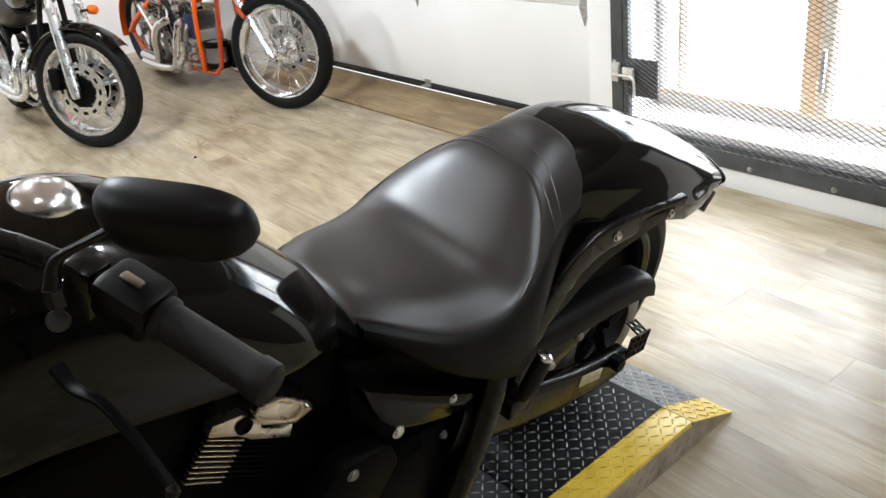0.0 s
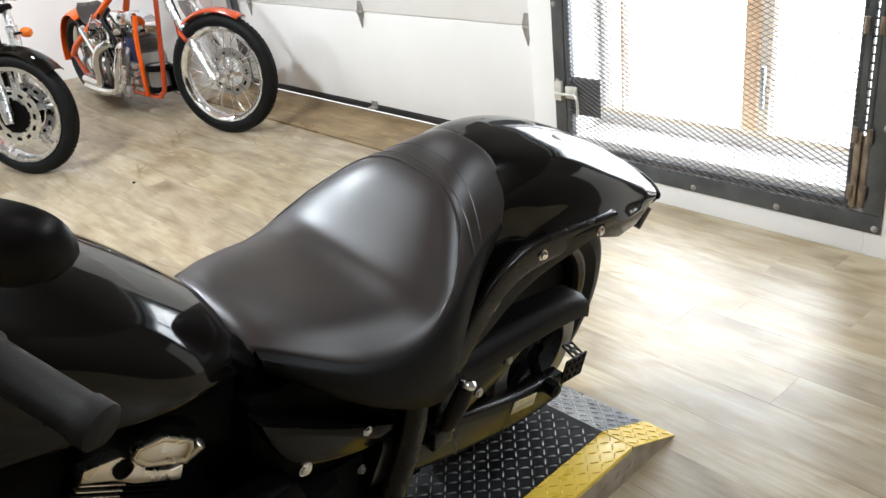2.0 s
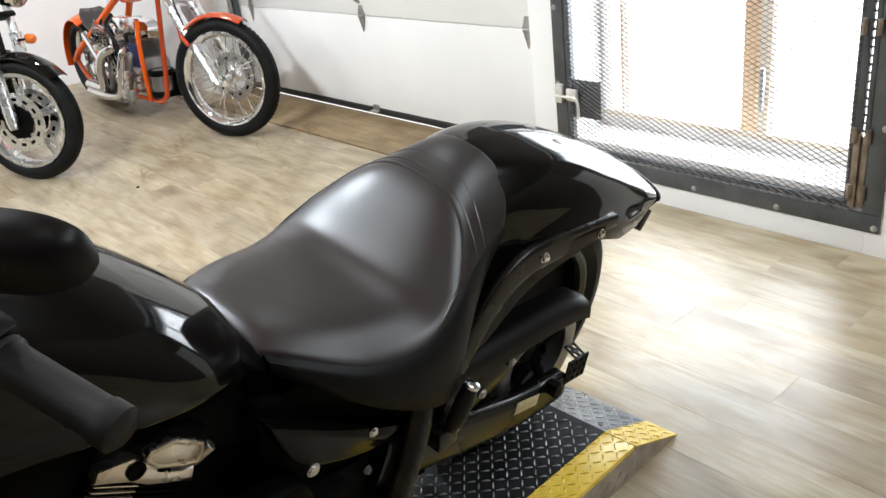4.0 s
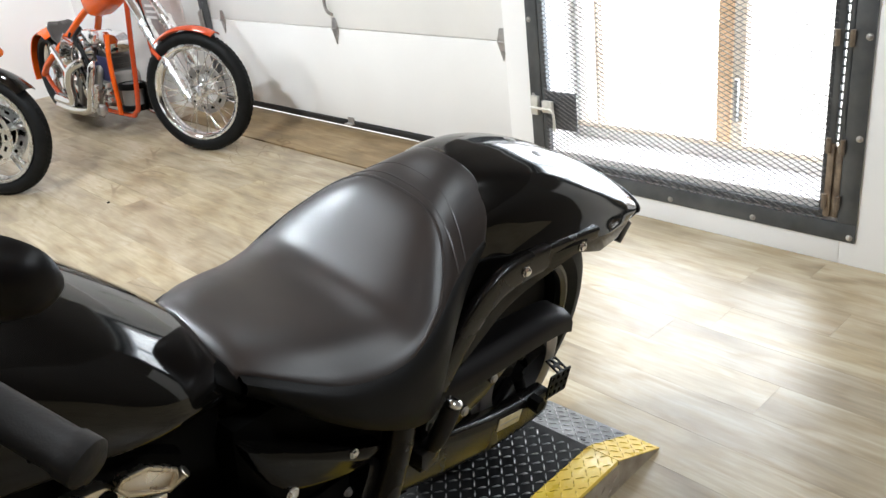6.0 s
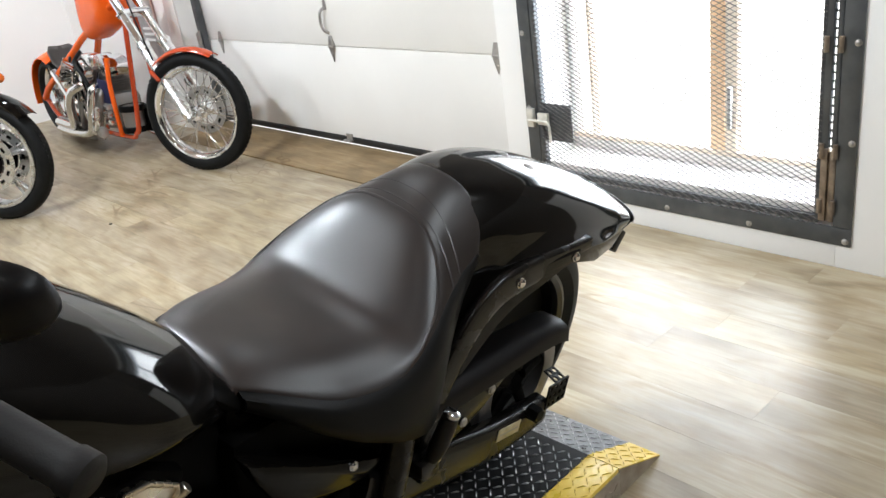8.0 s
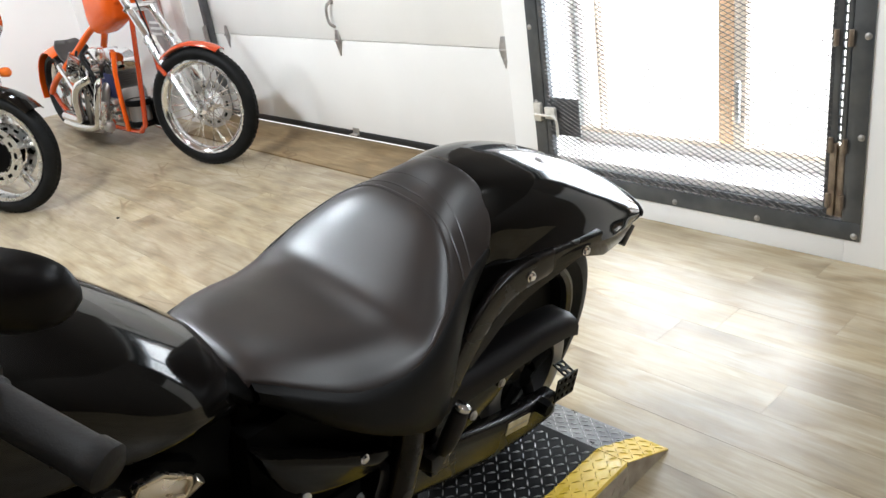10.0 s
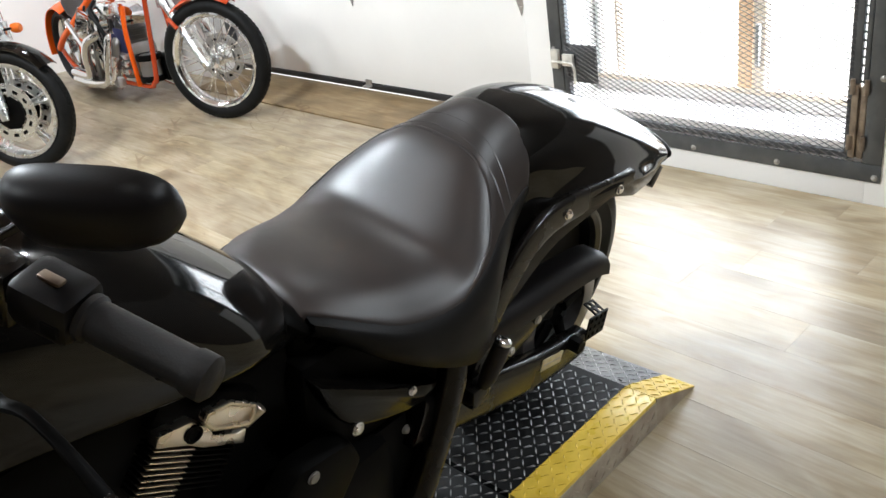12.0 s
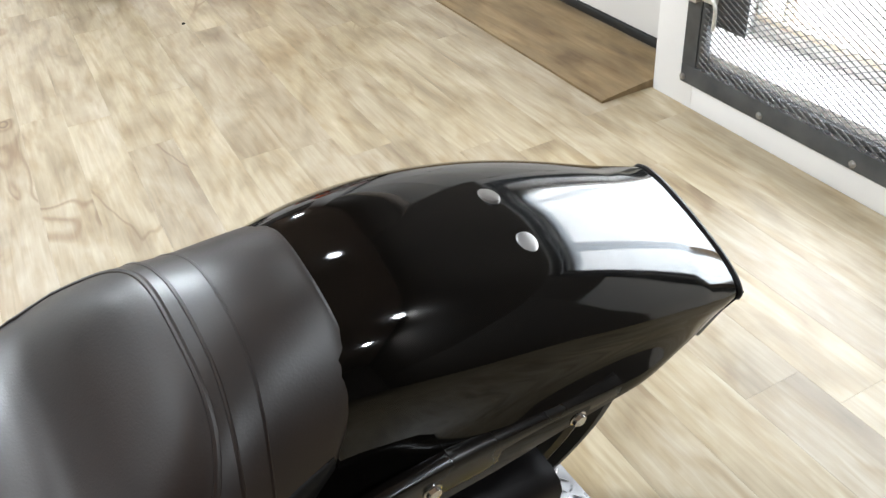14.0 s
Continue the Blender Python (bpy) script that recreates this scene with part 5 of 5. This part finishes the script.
part("header_pipe", tube([(0.86, -0.16, 0.46), (0.84, -0.21, 0.45), (0.72, -0.235, 0.4), (0.64, -0.235, 0.3), (0.6, -0.22, 0.2), (0.5, -0.2, 0.15), (0.2, -0.19, 0.15)], [0.026, 0.03, 0.031, 0.031, 0.031, 0.03, 0.03], 16, 6), chrome, chopper, "polished chrome header pipe")
part("header_pipe", tube([(1.0, -0.16, 0.46), (1.02, -0.2, 0.43), (0.98, -0.22, 0.3), (0.92, -0.215, 0.2), (0.8, -0.2, 0.13), (0.5, -0.2, 0.1), (0.2, -0.19, 0.1)], [0.024, 0.028, 0.029, 0.029, 0.028, 0.028, 0.028], 16, 6), chrome, chopper, "polished chrome header pipe")
part("air_cleaner_dome", lathe([(0, 0.07), (0.045, 0.06), (0.08, 0.03), (0.095, 0), (0.09, -0.03)], pose(0.58, -0.16, 0.47, 90, 0, -18), 28), chrome, chopper, "domed chrome cover")
part("brake_pedal", tube([(0.9, -0.2, 0.14), (1.0, -0.24, 0.16), (1.12, -0.25, 0.24), (1.16, -0.25, 0.34)], 0.014, 10, 4), alloy, chopper, "silver brake pedal")
part("foot_control", box((1.02, -0.24, 0.13), (1.1, -0.18, 0.2), 0.02), dull_steel, chopper, "cast silver foot control")
for k in range(5):
    part("engine_stud", rod((0.66 + 0.09 * k, -0.17, 0.3 + 0.06 * (k % 2)), (0.66 + 0.09 * k, -0.2, 0.3 + 0.06 * (k % 2)), 0.02, 12), chrome if k % 2 else dark_alloy, chopper)
part("breather_hose", tube([(0.74, -0.12, 0.66), (0.82, -0.2, 0.6), (0.94, -0.2, 0.5), (0.98, -0.18, 0.34)], 0.013, 10, 5), rubber, chopper, "black breather hose")
# black box added in place of the dark gaps between engine parts
part("core_filler", box((0.54, -0.1, 0.19), (0.86, 0.1, 0.52), 0.04), engine_black, chopper, "black filler box for the dark gaps in the engine")
pod = part("oil_canister", lathe([(0, 0), (0.07, 0), (0.074, 0.012), (0.068, 0.03), (0.068, 0.12), (0.074, 0.135), (0.074, 0.15), (0.06, 0.165), (0, 0.17)], pose(1.25, -0.06, 0.165), 28), dark_alloy, chopper, "polished oil canister")
for z in (0.16, 0.296):
    part("end_band", lathe([(0.06, 0), (0.08, 0), (0.083, 0.008), (0.083, 0.03), (0.08, 0.038), (0.06, 0.038)], pose(1.25, -0.06, z), 28), engine_black, pod, "black end band")
part("canister_bracket", box((1.16, 0.0, 0.15), (1.34, 0.09, 0.31), 0.015), engine_black, chopper, "black mounting bracket")
part("hang_tag", moved(box((-0.05, -0.002, -0.16), (0.05, 0.002, 0), 0.001), pose(1.08, -0.15, 0.5, 6, 8, 12)), navy, chopper, "dark blue hanging tag")
part("kick_stand", tube([(0.8, 0.1, 0.14), (0.86, 0.2, 0.05), (0.9, 0.27, 0.01)], 0.01, 8, 3), chrome, chopper)
part("drip_spring", tube([(0.82, -0.12, 0.13), (0.84, -0.13, 0.07), (0.86, -0.12, 0.1)], 0.004, 6, 3), chrome, chopper)
STEER = 28
FWX, FWR = 2.05, 0.345
fm = pose(FWX, 0, FWR, 0, 0, STEER) @ pose(0, 0, 0, 90, 0, 0)
fwheel = wire_wheel(chopper, fm, FWR, 0.085, 40)
disc_brake(fwheel, fm, 0.14, -0.062, 10, dull_steel)
tread_blocks(fwheel, fm, FWR, 0.085, 70)
ax, nx = Vector((FWX, 0, FWR)), Vector((1.3, 0, 1.04))
turn = pose(0, 0, 0, 0, 0, STEER).to_3x3()
fdir = (nx - ax).normalized()
for s in (-1, 1):
    o = turn @ Vector((0, s * 0.1, 0))
    lower = ax + o + fdir * 0.56
    part("fork_slider", tube([ax + o - fdir * 0.03, ax + o + fdir * 0.02, lower - fdir * 0.02, lower], [0.024, 0.034, 0.036, 0.043], 16), alloy, chopper, "silver fork slider")
    part("fork_tube", tube([lower, ax + o + fdir * 1.05], 0.027, 14), chrome, chopper, "chrome fork tube")
part("axle", rod(ax + turn @ Vector((0, -0.135, 0)), ax + turn @ Vector((0, 0.135, 0)), 0.013), chrome, chopper)
for d in (0.82, 1.0):
    c = ax + fdir * d
    part("triple_clamp", moved(box((-0.03, -0.13, -0.018), (0.03, 0.13, 0.018), 0.01), Matrix.Translation(c) @ pose(0, 0, 0, 0, 0, STEER) @ pose(0, 0, 0, 0, -38, 0)), chrome, chopper)
bm = bmesh.new()
rr = []
for k in range(25):
    a = radians(62 + 66 * k / 24)
    ring = []
    for j in range(11):
        s = -1 + 2 * j / 10
        q = FWR + 0.03 - 0.02 * s * s
        ring.append(fm @ Vector((math.cos(a) * q, math.sin(a) * q, s * 0.047)))
    inner = [fm @ Vector((math.cos(a) * (FWR + 0.025 - 0.02 * (1 - j / 5) ** 2), math.sin(a) * (FWR + 0.025 - 0.02 * (1 - j / 5) ** 2), (1 - j / 5) * 0.045)) for j in range(11)]
    rr.append(ring + inner)
add_rings(bm, rr)
part("front_fender", bm, red_paint, chopper, "dark orange front fender", 60)
part("fender_stay", tube([ax + turn @ Vector((-0.23, -0.055, 0.25)), ax + turn @ Vector((-0.17, -0.075, 0.2))], 0.012, 8), red_paint, chopper)
part("headlamp", lathe([(0, -0.07), (0.05, -0.06), (0.085, -0.01), (0.09, 0.04), (0.08, 0.045), (0, 0.06)], Matrix.Translation(ax + fdir * 0.88 + turn @ Vector((0.13, 0, 0.02))) @ pose(0, 0, STEER - 90 + 90, 0, 90, 0), 28), chrome, chopper, "chrome headlamp")
part("handlebar", tube([ax + fdir * 1.02 + turn @ Vector((-0.02, -0.36, 0.16)), ax + fdir * 1.02 + turn @ Vector((0.02, -0.14, 0.1)), ax + fdir * 1.02 + turn @ Vector((0.02, 0, 0.08)), ax + fdir * 1.02 + turn @ Vector((0.02, 0.14, 0.1)), ax + fdir * 1.02 + turn @ Vector((-0.02, 0.36, 0.16))], 0.013, 12, 4), chrome, chopper)
part("brake_hose", tube([ax + fdir * 0.3 + turn @ Vector((0, -0.12, 0)), ax + fdir * 0.6 + turn @ Vector((0.06, -0.14, 0)), ax + fdir * 0.95 + turn @ Vector((0.08, -0.1, 0.05))], 0.005, 6, 4), rubber, chopper)

# black standard bike beside it
BK = pose(1.45, 5.2, 0, 0, 0, -88) @ pose(0, 0, 0, -6, 0, 0)
roadster = thing("standard_motorcycle", BK, "black standard motorcycle with cast wheels and silver forks", "motorcycle")
BR = 0.332
bsteer = 34
bmx = pose(0, 0, BR, 0, 0, bsteer) @ pose(0, 0, 0, 90, 0, 0)
bw = tyre(roadster, bmx, BR, 0.095, "front_wheel")
tread_blocks(bw, bmx, BR, 0.095, 70)
brim = part("rim", lathe([(BR - 0.072, -0.045), (BR - 0.078, -0.044), (BR - 0.092, -0.044), (BR - 0.098, -0.02), (BR - 0.098, 0.02), (BR - 0.092, 0.044), (BR - 0.078, 0.044), (BR - 0.072, 0.045)], bmx, 64), alloy, bw, "silver cast wheel rim")
for k in range(5):
    a = 2 * math.pi * k / 5 + 0.35
    for o in (-0.09, 0.09):
        part("cast_spoke", tube([bmx @ Vector((0.04 * math.cos(a), 0.04 * math.sin(a), 0)), bmx @ Vector(((BR - 0.096) * math.cos(a + o), (BR - 0.096) * math.sin(a + o), 0))], [0.013, 0.009], 8), alloy, brim)
part("hub", lathe([(0, -0.06), (0.035, -0.06), (0.05, -0.04), (0.05, 0.04), (0.035, 0.06), (0, 0.06)], bmx, 24), engine_black, bw)
for z in (-0.062, 0.062):
    disc_brake(bw, bmx, 0.158, z, 12, alloy)
    part("disc_carrier", lathe([(0, z - 0.006), (0.088, z - 0.005), (0.092, z + 0.005), (0, z + 0.006)], bmx, 10), engine_black, bw)
bax, bnx = Vector((0, 0, BR)), Vector((-0.2, 0, 1.0))
bturn = pose(0, 0, 0, 0, 0, bsteer).to_3x3()
bdir = (bnx - bax).normalized()
for s in (-1, 1):
    o = bturn @ Vector((0, s * 0.112, 0))
    part("fork_slider", tube([bax + o - bdir * 0.03, bax + o + bdir * 0.01, bax + o + bdir * 0.44, bax + o + bdir * 0.46], [0.022, 0.03, 0.031, 0.035], 16), alloy, roadster, "silver fork slider")
    part("fork_tube", tube([bax + o + bdir * 0.46, bax + o + bdir * 0.8], 0.022, 14), alloy, roadster, "chrome fork tube")
    part("brake_caliper", moved(box((-0.03, -0.028, -0.06), (0.035, 0.028, 0.06), 0.012), Matrix.Translation(bax + o * 0.75 + bturn @ Vector((-0.13, 0, 0.07))) @ pose(0, 0, 0, 0, 0, bsteer)), engine_black, roadster)
c = Vector((-0.09, 0.133, 0.745))
sig = part("turn_signal", lathe([(0, 0.032), (0.018, 0.029), (0.026, 0.018), (0.027, 0.0), (0.024, -0.02), (0, -0.03)], Matrix.Translation(c) @ pose(0, 0, 0, 0, 0, bsteer) @ pose(0, 0, 0, 0, 90, 0), 20), amber, roadster, "amber turn signal")
part("signal_stalk", tube([c - bturn @ Vector((0.012, 0, 0)), c - bturn @ Vector((0.02, 0.07, 0))], 0.007, 8), engine_black, sig)
part("axle", rod(bax + bturn @ Vector((0, -0.135, 0)), bax + bturn @ Vector((0, 0.135, 0)), 0.014), chrome, roadster)
for d in (0.56, 0.76):
    part("triple_clamp", moved(box((-0.03, -0.135, -0.016), (0.03, 0.135, 0.016), 0.008), Matrix.Translation(bax + bdir * d) @ pose(0, 0, 0, 0, 0, bsteer) @ pose(0, 0, 0, 0, -28, 0)), engine_black, roadster)
bm = bmesh.new()
rr = []
for k in range(25):
    a = radians(42 + 120 * k / 24)
    ring = [bmx @ Vector((math.cos(a) * (BR + 0.035 - 0.025 * s * s), math.sin(a) * (BR + 0.035 - 0.025 * s * s), s * 0.075)) for s in [-1 + j / 5 for j in range(11)]]
    inner = [bmx @ Vector((math.cos(a) * (BR + 0.03 - 0.025 * s * s), math.sin(a) * (BR + 0.03 - 0.025 * s * s), s * 0.073)) for s in [1 - j / 5 for j in range(11)]]
    rr.append(ring + inner)
add_rings(bm, rr)
part("front_fender", bm, black_paint, roadster, "gloss black front fender", 60)
part("headlamp", lathe([(0, -0.09), (0.06, -0.08), (0.095, -0.02), (0.1, 0.05), (0.09, 0.06), (0, 0.075)], Matrix.Translation(bax + bdir * 0.68 + bturn @ Vector((0.13, 0, 0.03))) @ pose(0, 0, 0, 0, 90, bsteer), 28), chrome, roadster, "chrome headlamp")
part("radiator", box((-0.5, -0.13, 0.36), (-0.45, 0.13, 0.66), 0.01), engine_black, roadster)
vtwin(roadster, pose(-0.72, 0, 0.2), engine_black, alloy, chrome)
for k in range(2):
    part("exhaust_pipe", tube([(-0.55 - 0.2 * k, -0.12, 0.5), (-0.47 - 0.2 * k, -0.19, 0.42), (-0.55 - 0.15 * k, -0.2, 0.26), (-0.85, -0.2, 0.2 + 0.04 * k), (-1.5, -0.2, 0.22 + 0.05 * k)], [0.02, 0.02, 0.021, 0.022, 0.026], 14, 5), alloy, roadster, "chrome exhaust pipe")
for s in (-1, 1):
    part("frame_tube", tube([(-0.38, s * 0.05, 0.85), (-0.46, s * 0.1, 0.4), (-0.52, s * 0.12, 0.2), (-0.95, s * 0.12, 0.18), (-1.2, s * 0.1, 0.45), (-1.5, s * 0.1, 0.6)], 0.017, 10, 4), black_paint, roadster)
bm = bmesh.new()
rr = []
for i in range(21):
    q = i / 20
    x = -0.98 + 0.56 * q
    w = 0.05 + 0.1 * math.sin(math.pi * min(1, q * 0.7 + 0.15))
    rr.append([(x, math.copysign(abs(math.cos(a)) ** 0.8, math.cos(a)) * w, 0.78 + 0.12 * q + math.sin(a) * (0.05 + 0.08 * math.sin(math.pi * (0.15 + 0.7 * q)))) for a in [2 * math.pi * k / 24 for k in range(24)]])
add_rings(bm, rr)
part("fuel_tank", bm, black_paint, roadster, "gloss black fuel tank", 60)
part("saddle", tube([(-0.95, 0, 0.74), (-1.1, 0, 0.71), (-1.3, 0, 0.72), (-1.55, 0, 0.78)], [0.08, 0.13, 0.14, 0.11], 16, 4, 1.0), vinyl, roadster, "black vinyl saddle")
brw = pose(-1.5, 0, 0.32, 90, 0, 0)
t = tyre(roadster, brw, 0.32, 0.15, "rear_wheel")
part("rim", lathe([(0.245, -0.06), (0.225, -0.04), (0.22, 0.04), (0.245, 0.06)], brw, 40), alloy, t)
for k in range(5):
    a = 2 * math.pi * k / 5
    part("cast_spoke", tube([(-1.5, 0, 0.32), (-1.5 + 0.23 * math.cos(a), 0, 0.32 + 0.23 * math.sin(a))], 0.014, 8), alloy, t)
part("rear_fender", lathe([(0.36, -0.08), (0.375, -0.04), (0.38, 0), (0.375, 0.04), (0.36, 0.08), (0.355, 0.08), (0.37, 0), (0.355, -0.08), (0.36, -0.08)], brw, 24, (20, 190)), black_paint, roadster)
part("handlebar", tube([bnx + bturn @ Vector((-0.12, -0.38, 0.08)), bnx + bturn @ Vector((-0.02, -0.15, 0.1)), bnx + bturn @ Vector((0, 0, 0.06)), bnx + bturn @ Vector((-0.02, 0.15, 0.1)), bnx + bturn @ Vector((-0.12, 0.38, 0.08))], 0.012, 12, 4), chrome, roadster)
part("side_stand", tube([(-0.85, 0.12, 0.18), (-0.88, 0.2, 0.08), (-0.9, 0.26, 0.012)], 0.011, 8, 3), engine_black, roadster)

speck = tagged(part("dirt_speck", lathe([(0, -0.001), (0.007, -0.001), (0.009, 0.002), (0.005, 0.006), (0, 0.007)], pose(1.726, 4.481, 0), 9), rubber), "small dark speck of dirt on the plank floor", "dirt")

# framed print on the wall beside the chopper
poster = thing("wall_poster", pose(WALL, 6.2, 0), "grey poster with faded white print in a pinkish frame", "poster")
part("print", box((-0.01, -0.17, 0.5), (-0.004, 0.17, 1.35), 0.001), vary(material("poster_print", (0.3, 0.28, 0.28), 0.4), 6, (0.2, 0.19, 0.19), (0.5, 0.48, 0.47)), poster)
for lo, hi in (((-0.016, -0.19, 0.48), (-0.002, -0.171, 1.37)), ((-0.016, 0.171, 0.48), (-0.002, 0.19, 1.37)), ((-0.016, -0.17, 0.48), (-0.002, 0.17, 0.499)), ((-0.016, -0.17, 1.351), (-0.002, 0.17, 1.37))):
    part("frame", box(lo, hi, 0.002), pink_wood, poster)
for z in (0.62, 0.66, 0.7):
    part("print_bar", box((-0.012, -0.1, z), (-0.0102, 0.06, z + 0.018), 0), bare, poster)

# ---- ceiling lamps ----
lit = bpy.data.materials.new("lamp_glow")
lit.use_nodes = True
lb = lit.node_tree.nodes["Principled BSDF"]
lb.inputs["Emission Color"].default_value, lb.inputs["Emission Strength"].default_value = (1, 0.95, 0.86, 1), 12.0


def ceiling_lamp():
    lamp = thing("ceiling_lamp", Matrix(), "unseen round white ceiling spot lamp, lit", "ceiling lamp", "ceiling lamps")
    part("canopy", lathe([(0, 0), (0.07, 0), (0.075, -0.02), (0.02, -0.03), (0.02, -0.1), (0, -0.1)], Matrix(), 24), bare, lamp)
    part("reflector", lathe([(0.03, -0.09), (0.06, -0.13), (0.085, -0.2), (0.08, -0.2), (0.055, -0.13), (0.025, -0.095)], Matrix(), 28), bare, lamp)
    part("bulb", lathe([(0, -0.1), (0.05, -0.14), (0.074, -0.19), (0, -0.195)], Matrix(), 24), lit, lamp, "glowing bulb")
    return lamp


lamp0 = ceiling_lamp()
# only the x 2.2 to 2.3 row mirrors in the fender; others are added light
spots = [(2.3, -1.4, 2.6), (2.8, 0.2, 0.9), (2.2, 2.3, 0.3), (2.3, 5.4, 0.9), (0.2, 0.3, 0.1), (0.1, 3.5, 5.4), (0.4, 6.6, 1.2), (1.7, 6.9, 0.8), (-2.2, -1.4, 0.1), (-2.2, 2.3, 1.6), (-2.2, 5.4, 4.0)]
lamp0.matrix_world = pose(spots[0][0], spots[0][1], TOP)
for x, y, w in spots[1:]:
    copy_thing(lamp0, pose(x, y, TOP))
for x, y, w in spots:
    disc = bpy.data.lights.new("lamp_light", "AREA")
    disc.shape, disc.size, disc.energy, disc.color = "DISK", 0.2, LAMP * w, (0.86, 0.94, 1.01)
    new("lamp_light", disc).matrix_world = pose(x, y, TOP - 0.21)

# ---- floor planks ----
PW, PL = 0.152, 1.22
plank_me = {}


def plank_mesh(length):
    key = round(length, 2)
    if key not in plank_me:
        bm = bmesh.new()
        w, l, c = PW / 2 - 0.00012, key / 2 - 0.00012, 0.0003
        top = [bm.verts.new((x, y, 0)) for x, y in ((-w + c, -l + c), (w - c, -l + c), (w - c, l - c), (-w + c, l - c))]
        low = [bm.verts.new((x, y, -0.0003)) for x, y in ((-w, -l), (w, -l), (w, l), (-w, l))]
        base = [bm.verts.new((x, y, -0.008)) for x, y in ((-w, -l), (w, -l), (w, l), (-w, l))]
        bm.faces.new(top)
        for i in range(4):
            j = (i + 1) % 4
            bm.faces.new((low[i], low[j], top[j], top[i]))
            bm.faces.new((base[i], base[j], low[j], low[i]))
        me = bpy.data.meshes.new("plank")
        bm.to_mesh(me)
        bm.free()
        me.materials.append(floor_planks)
        plank_me[key] = me
    return plank_me[key]


rng = random.Random(4)
x, row = WALL - PW / 2 - 0.002, 0
while x > -0.9:
    y = 0.45 - rng.random() * PL
    while y < FAR - 0.05:
        l = min(PL, FAR - y)
        if l > 0.1:
            o = new("plank", plank_mesh(l))
            o.parent = floor
            o.matrix_basis = pose(x, y + l / 2, 0)
        y += PL
    x -= PW
